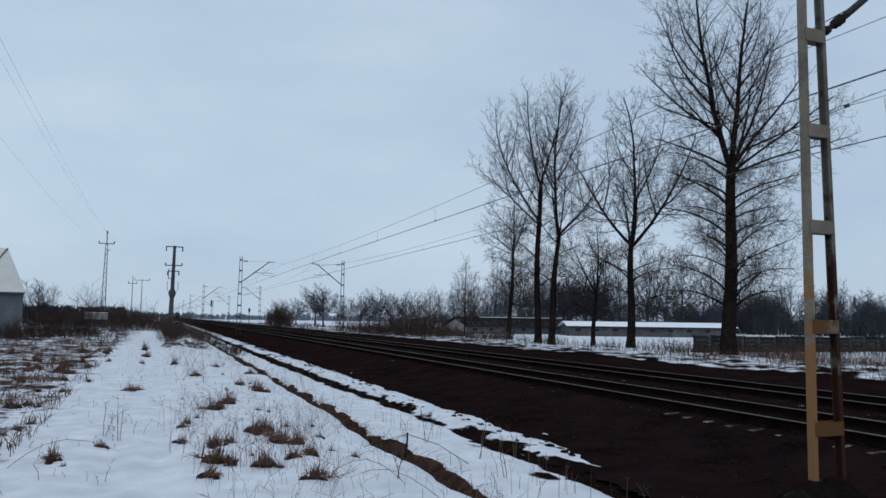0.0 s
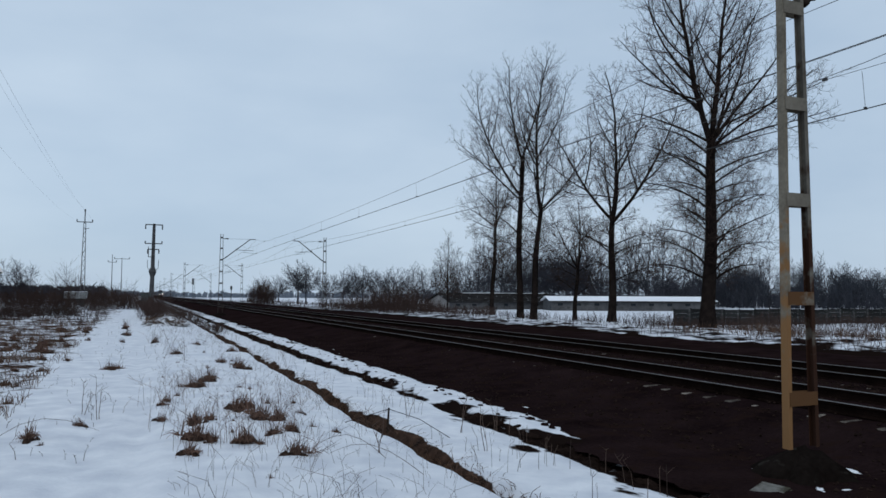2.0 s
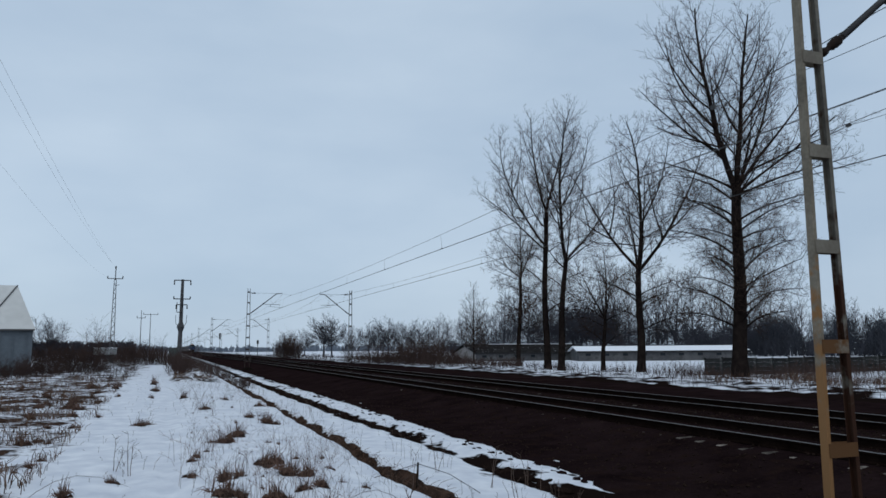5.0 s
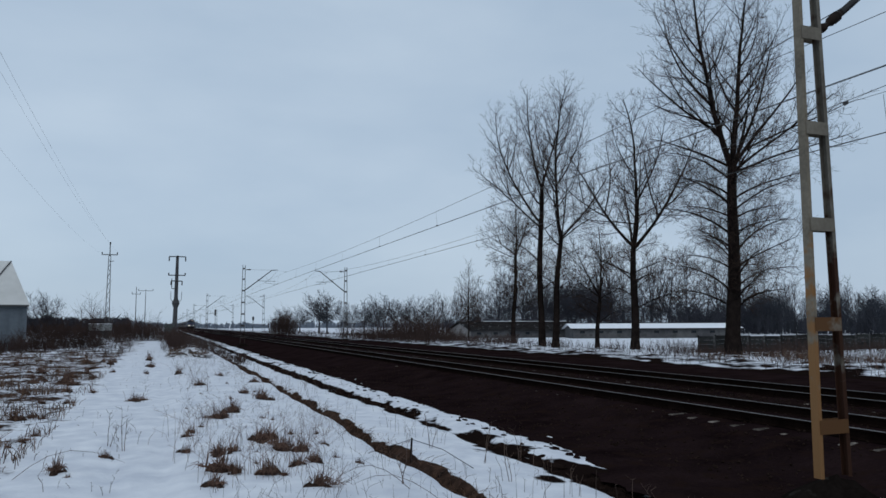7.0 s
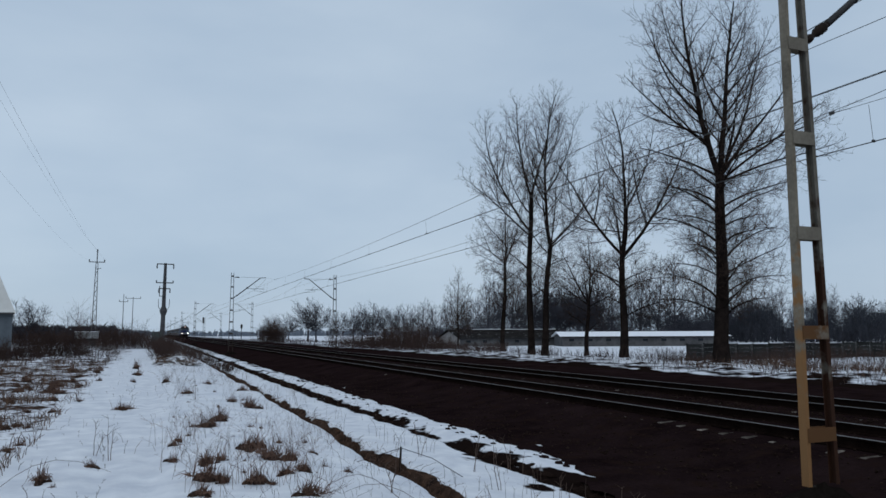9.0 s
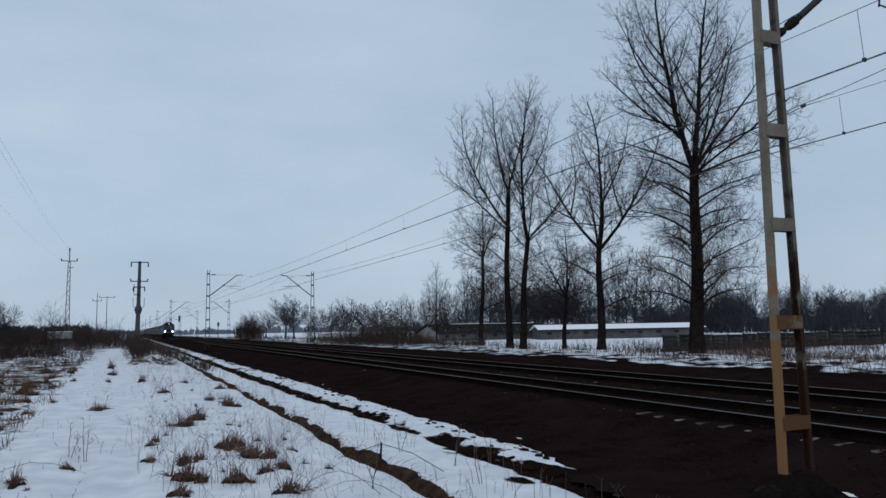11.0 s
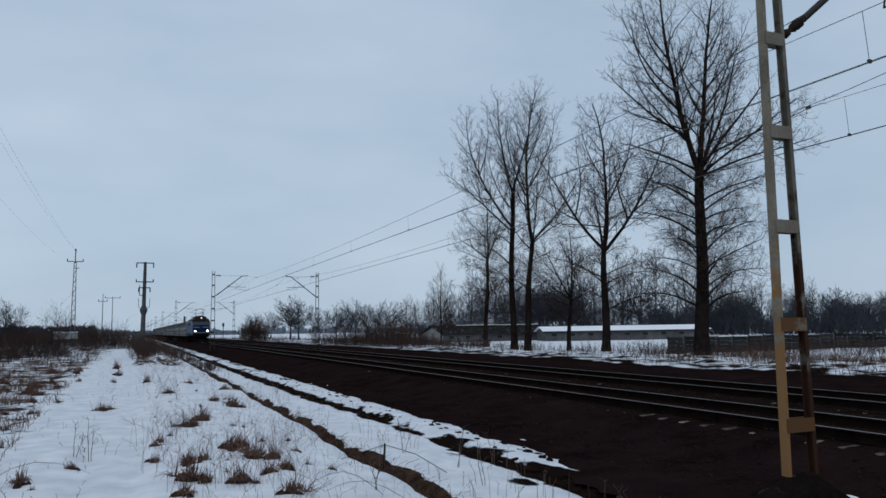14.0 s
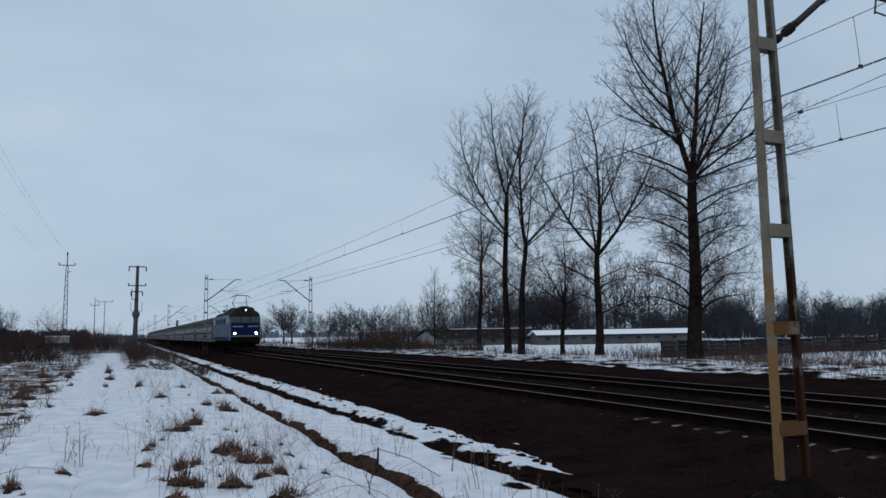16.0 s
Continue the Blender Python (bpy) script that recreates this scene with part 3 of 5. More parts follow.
        y += 9.06 if sign > 0 else 7.95
    return line


build_wires(TRACKS[0], 1)
build_wires(TRACKS[1], -1)


# ---- bare trees ----
def twig_into(g, p, d, length, r, lift, rnd):
    """A slim bent twig of two short prisms."""
    k = len(g.v)
    dx, dy, dz = d.x, d.y, d.z
    b = 0.28
    ex, ey, ez = dx + rnd.uniform(-b, b), dy + rnd.uniform(-b, b), dz + rnd.uniform(-b, b) + lift
    h = length * 0.5
    x1, y1, z1 = p.x + dx * h, p.y + dy * h, p.z + dz * h
    for x, y, z, w in ((p.x, p.y, p.z, r), (x1, y1, z1, r * 0.8), (x1 + ex * h, y1 + ey * h, z1 + ez * h, r * 0.45)):
        g.v += [(x + w, y, z - w * 0.4), (x - w * 0.5, y + w * 0.87, z - w * 0.4), (x - w * 0.5, y - w * 0.87, z + w * 0.8)]
    for a in (k, k + 3):
        g.f += [(a, a + 1, a + 4, a + 3), (a + 1, a + 2, a + 5, a + 4), (a + 2, a, a + 3, a + 5)]


def branch(g, rnd, p, d0, d1, length, r, level, spec):
    """A limb that turns from d0 to d1 and carries ever finer side branches; returns its line and radii."""
    if level >= spec["last"]:
        twig_into(g[1], p, d0, length, max(r, spec["thin"]), 0.25, rnd)
        return None
    seg = spec["seg"][level - 1]
    step, wob = length / seg, spec["wobble"] * (0.36, 1.0, 1.2)[min(level, 3) - 1]
    pts, rad, q = [p.copy()], [r], p.copy()
    bend = Vector((0, 0, 0))
    for i in range(seg):
        bend = bend * 0.6 + Vector((rnd.uniform(-wob, wob), rnd.uniform(-wob, wob), rnd.uniform(-wob, wob)))
        q = q + (d0.lerp(d1, i / max(1, seg - 1)) + bend).normalized() * step
        pts.append(q.copy())
        rad.append(max(spec["thin"], r * (1 - 0.80 * (i + 1) / seg)))
    g[0 if level < 3 else 1].tube(pts, rad, spec["sides"][min(level, 3) - 1], caps=False)
    count = max(2, int(length * spec["per_metre"][level - 1] + rnd.random()))
    turn = rnd.uniform(0, 6.28)
    first = 0.14 if level == 1 else 0.08
    for i in range(count):
        u = first + (1 - first) * (i + rnd.random()) / count
        f = min(u, 0.999) * seg
        k = int(f)
        way = (pts[k + 1] - pts[k]).normalized()
        side = Matrix.Rotation(turn + i * 2.4 + rnd.uniform(-.5, .5), 3, way) @ way.orthogonal().normalized()
        a = radians(rnd.uniform(*spec["angle"]))
        nd = (way * math.cos(a) + side * math.sin(a)).normalized()
        up = (nd + Vector((0, 0, spec["lift"]))).normalized()
        nl = (length * spec["ratio"][level - 1] * (1 - 0.72 * u) + spec["least"][level - 1]) * rnd.uniform(0.6, 1.2)
        branch(g, rnd, pts[k].lerp(pts[k + 1], f - k), nd, up, nl, min(rad[k] * 0.6, nl * 0.011), level + 1, spec)
    return pts, rad


PICTURE_RIGHT = -21.0  # azimuth across the line of sight


def build_tree(seed, height, r0, lean, limbs, low, spec, label="", bark=None, twig=None, group="bare trees by the line"):
    """limbs: (base, azimuth, lean at the base, lean at the tip, length, share of the trunk's girth); base is a height on the trunk, or (number of an
    earlier limb, share of its length). low: (count, from, to, shortest, longest, base lean, tip lean) of the side limbs on the trunk."""
    rnd = random.Random(seed)
    g = (Geo(), Geo())
    n = 10
    right = Vector((math.cos(radians(PICTURE_RIGHT)), math.sin(radians(PICTURE_RIGHT)), 0))
    pts, rad = [Vector((0, 0, -0.4))], [r0 * 1.55]
    for i in range(n + 1):
        u = i / n
        pts.append(right * (lean * u ** 1.3 + 0.007 * height * math.sin(u * 7 + seed)) + Vector((0, 0, height * u)))
        rad.append(r0 * (1 - 0.42 * u + 0.26 * max(0, 1 - i * 0.9)))
    g[0].tube(pts, rad, 12, caps=False)

    def towards(az, a):
        az, a = radians(PICTURE_RIGHT + az), radians(a)
        return Vector((math.sin(a) * math.cos(az), math.sin(a) * math.sin(az), math.cos(a)))

    def on_trunk(z):
        f = 1 + min(max(z / height, 0.0), 0.985) * n
        k = int(f)
        return pts[k].lerp(pts[k + 1], f - k), rad[k]

    done = []
    for base, az, a0, a1, length, share in limbs:
        if isinstance(base, tuple):
            line, girth = done[base[0]]
            f = base[1] * (len(line) - 1)
            p, r = line[int(f)].lerp(line[int(f) + 1], f - int(f)), min(girth[int(f)] * 0.8, r0 * share * 0.82)
        else:
            p, r = on_trunk(base)[0], r0 * share * 0.84
        done.append(branch(g, rnd, p, towards(az, a0), towards(az, a1), length, r, 1, spec))
    count, z0, z1, short, long_, a0, a1 = low
    for i in range(count):
        p, r = on_trunk(z0 + (z1 - z0) * (i + rnd.random()) / count)
        az, length = i * 137.5 + rnd.uniform(-30, 30), rnd.uniform(short, long_)
        branch(g, rnd, p, towards(az, a0 + rnd.uniform(-12, 8)), towards(az, a1 + rnd.uniform(-10, 10)), length, min(r * 0.3, length * 0.016), 1, dict(spec, lift=spec["lift"] * 0.5, per_metre=tuple(c * 1.45 for c in spec["per_metre"])))
    tree = thing("bare_tree", label, "tree", group=group)
    part("trunk", g[0], bark or BARK, tree, "dark furrowed trunk and limbs", smooth=True)
    part("crown", g[1], twig or TWIG, tree, "fine leafless twigs", smooth=True)
    return tree


POPLAR = {"sides": (7, 4, 3), "seg": (9, 5, 2), "wobble": 0.17, "lift": 0.55, "thin": 0.0074, "last": 4, "per_metre": (2.1, 3.1, 4.1), "angle": (26, 60), "ratio": (0.36, 0.36, 0.30), "least": (0.7, 0.34, 0.25)}
ASH = dict(POPLAR, wobble=0.18, lift=0.45, angle=(30, 64), thin=0.0086)
SPARSE = dict(POPLAR, wobble=0.18, lift=0.4, angle=(32, 66), thin=0.0112, per_metre=(2.2, 3.2, 4.4))


def place(ob, x, y, turn=0.0, scale=1.0, dz=0.0):
    ob.matrix_basis = pose(x, y, ground_z(x, y) + dz, 0, 0, turn) @ Matrix.Scale(scale, 4)
    return ob


place(build_tree(11, 13.0, 0.50, 0.50, [
    (12.7, 180, 17, -3, 13.6, .54), (12.8, 0, 3, 13, 13.2, .52), (12.8, 0, 36, 34, 8.6, .34), (12.9, 12, 30, 18, 10.4, .32), (12.4, 4, 68, 76, 9.2, .22), ((2, .18), -8, 62, 68, 7.6, .2), (12.5, -10, 52, 50, 8.6, .24),
    (12.9, 180, 60, 80, 6.0, .24), ((0, .20), 178, 60, 38, 7.2, .26), ((0, .34), 182, 44, 8, 7.4, .24), ((0, .24), 172, 76, 62, 5.0, .18), ((0, .16), 190, 52, 30, 6.6, .2), ((1, .34), 0, 40, 16, 5.8, .2),
    ((1, .30), 184, 34, 4, 5.4, .2), ((0, .62), 178, 38, 4, 5.2, .15), ((0, .44), 184, 52, 18, 6.8, .18), ((1, .62), 2, 36, 8, 4.8, .14), ((1, .46), -4, 46, 22, 6.0, .16), (12.6, 92, 30, 10, 7.6, .24), (12.4, -88, 34, 14, 7.2, .24), (11.8, 70, 60, 60, 6.0, .2), (12.0, -110, 58, 56, 6.0, .2), ((0, .5), 0, 36, 8, 4.4, .16), ((0, .55), 184, 40, 6, 4.8, .16),
    ((1, .55), 4, 38, 10, 4.6, .15)], (32, 2.7, 12.2, 3.6, 5.8, 54, 84), POPLAR, "tall bare tree forking into upright leaders, with low side limbs"), 35.9, 39.4)
place(build_tree(12, 8.9, 0.37, 0.1, [
    (8.6, 0, 9, -9, 13.2, .60), (8.5, 0, 42, 14, 12.2, .52), (8.8, 180, 44, 26, 9.4, .46), ((0, .16), 180, 78, 90, 5.4, .22), ((0, .30), 0, 30, 10, 8.0, .3), ((1, .36), 4, 50, 28, 5.4, .24), ((1, .30), 176, 20, 0, 7.2, .26),
    ((2, .35), 182, 60, 46, 5.2, .22), ((2, .4), 0, 14, -6, 6.4, .24), (8.2, 88, 34, 12, 9.4, .36), (8.0, -92, 36, 14, 9.0, .36), ((0, .45), 176, 34, 10, 5.8, .2), (6.3, 182, 60, 74, 5.2, .22), (5.7, 4, 58, 86, 5.0, .2)],
    (9, 3.4, 8.2, 2.6, 4.4, 56, 80), ASH, "bare tree with a Y-shaped fork and spreading crown"), 37.1, 52.2)
place(build_tree(13, 10.4, 0.34, 0.75, [
    (10.2, 0, -7, 15, 14.8, .60), (10.4, 2, 42, 30, 8.8, .36), (10.0, -4, 50, 62, 5.2, .26), ((0, .34), 0, 38, 8, 8.0, .28), ((0, .28), 180, 26, -2, 8.2, .28), ((0, .5), 4, 28, 4, 5.8, .2), (9.8, 92, 32, 10, 8.0, .32), (9.6, -92, 34, 12, 7.6, .30),
    (9.4, 180, 44, 30, 5.0, .22), ((1, .4), 176, 14, 0, 5.6, .2), ((0, .55), 184, 28, 2, 5.0, .18)], (7, 4.6, 9.6, 2.4, 4.2, 54, 74), POPLAR, "tall slender bare tree, one of a close pair"), 33.7, 59.8)
place(build_tree(14, 15.6, 0.33, 0.25, [
    (15.2, 180, 16, 2, 9.5, .46), (15.3, 0, 15, 8, 9.3, .44), (11.7, 180, 35, 4, 12.2, .44), (11.3, 182, 46, 52, 8.8, .32), ((2, .3), 182, 40, 26, 4.8, .24), ((3, .4), 176, 30, 10, 5.2, .2), (11.0, 4, 56, 48, 4.6, .2), (13.4, 178, 34, 6, 7.0, .24), (12.0, 92, 36, 12, 7.6, .28), (12.4, -92, 36, 12, 7.2, .28), ((2, .5), 0, 22, 0, 5.2, .2), ((0, .4), 184, 26, 4, 4.4, .18)], (8, 4.6, 11.0, 2.4, 4.4, 54, 74), POPLAR,
    "tall slender bare tree with limbs to one side"), 33.5, 62.1)
place(build_tree(15, 5.6, 0.25, 0.4, [
    (5.4, 0, 4, -9, 7.2, .6), (5.3, 180, 30, 20, 7.0, .46), (5.2, 180, 54, 50, 5.2, .34), ((0, .38), 0, 46, 62, 4.2, .3), (5.0, 2, 60, 76, 4.2, .3), ((0, .5), 176, 34, 16, 4.0, .24), (5.2, 90, 40, 20, 5.8, .36), (5.0, -90, 42, 24, 5.6, .36), ((1, .4), 186, 52, 30, 3.6, .22)],
    (5, 2.2, 4.8, 2.0, 3.4, 56, 80), SPARSE, "small crooked bare tree with open crown"), 41.1, 64.3)
place(build_tree(16, 12.4, 0.32, 0.5, [
    (12.0, 180, -6, 8, 8.4, .5), (12.0, 180, 52, 60, 6.0, .32), (11.6, 182, 72, 56, 4.8, .26), (12.0, 0, 26, 14, 7.8, .4), ((0, .3), 180, 48, 30, 5.6, .28), (11.6, 90, 40, 22, 7.0, .34), (11.4, -90, 42, 24, 6.8, .34), ((3, .35), 4, 46, 28, 4.6, .24), ((1, .4), 178, 24, 10, 4.8, .22)],
    (11, 4.6, 11.4, 3.2, 5.4, 56, 76), SPARSE, "bare tree with a rounded crown behind the pair"), 44.0, 89.3)
place(build_tree(17, 6.0, 0.16, 0.0, [(5.8, 0, 3, 0, 7.4, .66), (5.4, 180, 24, 10, 5.6, .44), (5.0, 0, 26, 12, 5.4, .44), (4.6, 90, 30, 14, 5.0, .4)], (12, 1.8, 5.6, 1.8, 3.4, 46, 62), dict(SPARSE, thin=0.012),
                 "thin young bare tree in the hedge"), 48.0, 114.5)

# smaller kinds for the tree lines farther off
FAR = dict(SPARSE, wobble=0.14, thin=0.029, last=3, sides=(4, 3, 3), seg=(5, 2, 1), per_metre=(1.45, 2.1, 0), lift=0.5, ratio=(0.42, 0.4, 0), least=(0.6, 0.6, 0))
far_kinds = []
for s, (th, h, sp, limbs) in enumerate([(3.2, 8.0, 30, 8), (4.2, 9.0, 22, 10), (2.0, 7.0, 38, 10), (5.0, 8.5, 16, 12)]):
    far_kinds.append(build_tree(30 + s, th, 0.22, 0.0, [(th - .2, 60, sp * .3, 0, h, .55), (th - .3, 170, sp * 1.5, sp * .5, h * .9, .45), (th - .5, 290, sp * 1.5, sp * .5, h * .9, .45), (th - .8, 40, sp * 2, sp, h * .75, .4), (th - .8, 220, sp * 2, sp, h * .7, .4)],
                                (limbs, th * .35, th, 1.6, 3.2, 56, 70), FAR, "distant bare roadside tree", HAZY_TWIG, HAZY_TWIG, "distant bare trees"))
round_kinds = []
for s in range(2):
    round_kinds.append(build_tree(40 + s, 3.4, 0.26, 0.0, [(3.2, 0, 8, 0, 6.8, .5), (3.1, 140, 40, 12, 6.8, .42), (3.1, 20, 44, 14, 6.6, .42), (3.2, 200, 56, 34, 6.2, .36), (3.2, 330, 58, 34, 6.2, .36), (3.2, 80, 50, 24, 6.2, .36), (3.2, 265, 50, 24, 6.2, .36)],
                                  (4, 2.6, 3.3, 2.4, 3.4, 60, 60), dict(FAR, per_metre=(2.2, 3.0, 0), thin=0.034), "distant bare tree with a rounded crown on a clear trunk", HAZY_TWIG, HAZY_TWIG, "distant bare trees"))


def direction(deg, dist):
    """A place by its bearing to the right of the line's direction, and its distance."""
    return dist * math.sin(radians(deg)), dist * math.cos(radians(deg))


rnd = random.Random(77)
FAR_ROWS = []  # bearing, distance, scale, kind
for i, (b, d, sc) in enumerate([(9.7, 232, .82), (11.15, 235, 1.30), (11.75, 238, 1.22), (13.3, 234, .95), (14.6, 228, 1.05), (15.3, 236, .95), (16.1, 232, 1.2), (17.1, 240, 1.05), (18.2, 236, 1.15), (19.1, 242, 1.0)]):
    x, y = direction(b, d)
    m = pose(x, y, ground_z(x, y) - 0.1, 0, 0, i * 67)
    if i < 2:
        round_kinds[i].matrix_basis = m @ Matrix.Scale(sc, 4)
    else:
        copy_thing(round_kinds[i % 2], m).scale = (sc, sc, sc)
b = 20.0
while b < 33:
    FAR_ROWS.append((b, rnd.uniform(190, 260), rnd.uniform(.9, 1.35), rnd.randrange(4)))
    b += rnd.uniform(.3, .65)
while b < 56:
    FAR_ROWS.append((b, rnd.uniform(215, 290), rnd.uniform(0.8, 1.3), rnd.randrange(4)))
    b += rnd.uniform(.35, .75)
for i in range(17):  # taller trees behind the barns
    FAR_ROWS.append((25.5 + i * 1.05 + rnd.uniform(-.4, .4), rnd.uniform(170, 205), rnd.uniform(1.35, 1.9), i % 4))
used = set()
for b, d, s, k in FAR_ROWS:
    x, y = direction(b, d)
    m = pose(x, y, ground_z(x, y) - 0.1, 0, 0, rnd.uniform(0, 360))
    if k in used and rnd.random() < 0.35:
        copy_thing(round_kinds[k % 2], m).scale = (s, s, s * rnd.uniform(.9, 1.15))
    elif k not in used:
        used.add(k)
        far_kinds[k].matrix_basis = m @ Matrix.Scale(s, 4)
    else:
        copy_thing(far_kinds[k], m).scale = (s, s, s)
for b, d, s, k in [(-8.0, 118, .62, 0)]:
    x, y = direction(b, d)
    copy_thing(round_kinds[k], pose(x, y, ground_z(x, y), 0, 0, 33)).scale = (s, s, s)


# ---- brush, hedges and woods ----
def brush(seed, spots, height, radius, twigs, spread=0.35, sides=3):
    """Upright dead stems with side twigs; spots yields (x, y, height factor)."""
    rnd = random.Random(seed)
    g = Geo()
    for x, y, s in spots:
        h = s * rnd.uniform(*height)
        r = radius * rnd.uniform(0.7, 1.3)
        p = Vector((x, y, ground_z(x, y) - 0.05))
        lean = Vector((rnd.uniform(-spread, spread), rnd.uniform(-spread, spread), 1.0)) * h
        bend = Vector((rnd.uniform(-.12, .12), rnd.uniform(-.12, .12), 0)) * h
        pts = [p, p + lean * 0.5 + bend, p + lean]
        g.tube(pts, [r, r * 0.8, r * 0.4], sides, caps=False)
        for i in range(twigs):
            u = rnd.uniform(0.15, 0.95)
            a = pts[0].lerp(pts[1], u * 2) if u < 0.5 else pts[1].lerp(pts[2], u * 2 - 1)
            w = rnd.uniform(0, 6.28)
            d = Vector((math.cos(w) * 0.8, math.sin(w) * 0.8, rnd.uniform(0.3, 1.2))) * h * rnd.uniform(0.12, 0.34)
            g.tube([a, a + d], [r * 0.6, r * 0.3], 3, caps=False)
    return g


def scatter(seed, n, fn):
    rnd = random.Random(seed)
    out = []
    for i in range(n):
        s = fn(rnd)
        if s:
            out.append(s)
    return out


def hedge_spot(r):
    b, d = r.uniform(12.5, 26.5), r.uniform(72, 128)
    x, y = direction(b, d)
    if noise.noise((x * 0.13, y * 0.10, 3)) < -0.16 or not 25.5 < x < 47:
        return None
    return x, y, (0.55 + 0.75 * max(0, noise.noise((x * 0.12, y * 0.12, 8)) + 0.45)) * (0.42 if b > 20.6 else 1.0)


thing("thicket", "tangled brown leafless thicket beyond the tracks", "thicket", kind="stuff", geo=brush(5, scatter(5, 3400, hedge_spot), (1.0, 3.3), 0.016, 9, 0.45), material=SHRUB)


def verge_spot(r):
    x, y = r.uniform(24.6, 45), r.uniform(18, 100)
    k = noise.noise((x * 0.3, y * 0.3, 14))
    return (x, y, 0.5 + max(0, k)) if k > 0.10 else None


def round_bush(r):
    a, d = r.uniform(0, 6.28), r.random() ** 0.6 * 3.2
    x, y = direction(8.45, 165)
    return x + math.cos(a) * d, y + math.sin(a) * d, 1.15 - d * 0.17


thing("round_bush", "large rounded leafless bush at the field edge", "bush", geo=brush(55, scatter(55, 260, round_bush), (3.4, 5.6), 0.024, 14, 0.3), material=SHRUB)


thing("verge_weeds", "dry brown weeds on the snowy verge beneath the trees", "weeds", kind="stuff", geo=brush(6, scatter(6, 6000, verge_spot), (0.35, 1.2), 0.011, 3), material=SHRUB)


def rough_field_spot(r):
    b, d = r.uniform(5.6, 19), r.uniform(95, 230)
    x, y = direction(b, d)
    k = noise.noise((x * 0.12, y * 0.05, 23))
    return (x, y, 0.6 + max(0, k)) if x > 24.8 and k > -0.25 else None


thing("field_grass", "rough brown dead grass on the field beyond the tracks", "dead grass", kind="stuff", geo=brush(27, scatter(27, 2600, rough_field_spot), (0.45, 1.15), 0.035, 4, 0.5), material=SHRUB)


def near_verge_spot(r):
    x, y = r.uniform(26, 60), r.uniform(17, 46)
    k = noise.noise((x * 0.35, y * 0.35, 19))
    return (x, y, 0.5 + max(0, k)) if k > r.uniform(-0.15, 0.2) and abs(x - 35.9) + abs(y - 39.4) > 1.2 else None


thing("verge_grass", "low rusty dead grass and weeds on the snowy verge", "weeds", kind="stuff", geo=brush(26, scatter(26, 4600, near_verge_spot), (0.2, 0.6), 0.009, 3, 0.6), material=SHRUB)


def russet_spot(r):
    x, y = r.uniform(29, 48), r.uniform(19, 37)
    k = noise.noise((x * 0.28, y * 0.28, 52))
    return (x, y, 0.6 + max(0, k)) if k > r.uniform(-0.25, 0.15) else None


thing("russet_weeds", "dense russet dead weeds on the verge before the fence", "weeds", kind="stuff", geo=brush(36, scatter(36, 2600, russet_spot), (0.3, 0.8), 0.009, 5, 0.5), material=GRASS)


def fence_spot(r):
    x, y = r.uniform(40, 80), r.uniform(43, 57)
    k = noise.noise((x * 0.22, y * 0.22, 40))
    return (x, y, 0.6 + max(0, k)) if k > -0.12 else None


thing("fence_weeds", "tall reddish-brown weeds in front of the fence", "weeds", kind="stuff", geo=brush(16, scatter(16, 2400, fence_spot), (0.6, 1.6), 0.012, 6, 0.5), material=SHRUB)


def wood_spot(r):
    b, d = r.uniform(21, 57), r.uniform(200, 300)
    x, y = direction(b, d)
    return x, y, (0.6 + 0.6 * abs(noise.noise((b * 0.45, 2, 2)))) * (1.0 if b < 40 else 1.2 + 0.6 * noise.noise((b * 0.7, 4, 4)))


thing("woodland", "dense leafless woodland behind the farm buildings", "woodland", kind="stuff", geo=brush(7, scatter(7, 1900, wood_spot), (3.4, 6.4), 0.06, 13, 0.3), material=HAZY_TWIG)


def dark_wood_spot(r):
    b, d = r.uniform(38.6, 57), r.uniform(205, 250)
    x, y = direction(b, d)
    return x, y, 0.62 + 0.55 * noise.noise((b * 0.85, 6.0, 3.0)) + 0.18 * noise.noise((b * 3.1, 2.0, 3.0)) + 0.40 * math.exp(-((b - 45.0) / 1.1) ** 2) - 0.25 * math.exp(-((b - 47.1) / 0.5) ** 2)


# dark twigs with a slight blue tint painted in for the haze
DARK_WOOD = surface("hazy_dark_wood_twigs", (0.029, 0.032, 0.040), (0.058, 0.062, 0.073), 3.0, 5, 0.9, bump=0)
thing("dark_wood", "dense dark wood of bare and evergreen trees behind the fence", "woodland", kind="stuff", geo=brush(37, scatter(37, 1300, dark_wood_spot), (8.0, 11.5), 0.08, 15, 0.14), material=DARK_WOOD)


def horizon_spot(r):
    b, d = r.uniform(-16, 24), r.uniform(760, 900)
    x, y = direction(b, d)
    return x, y, 0.45 + 0.5 * abs(noise.noise((b * 0.8, 5, 2)))


# pale blue of distant air is put into the colour of these woods
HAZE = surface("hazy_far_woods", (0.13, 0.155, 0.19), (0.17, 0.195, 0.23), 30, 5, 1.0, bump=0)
thing("far_woods", "low woods along the horizon, coloured bluish as if through haze", "woodland", kind="stuff", geo=brush(8, scatter(8, 1400, horizon_spot), (7, 10.5), 1.0, 4, 0.25), material=HAZE)


def left_hedge_spot(r):
    y = r.uniform(44, 82)
    x = -1.8 - (y - 40) * 0.03 - r.random() ** 0.8 * (y * 0.26)
    k = noise.noise((x * 0.22, y * 0.12, 21))
    if k < -0.18:
        return None
    s = 0.35 + 1.3 * max(0, k + 0.12)
    return x, y, min(s, 0.62) if -6.2 < math.degrees(math.atan2(x, y)) < -3.4 else s


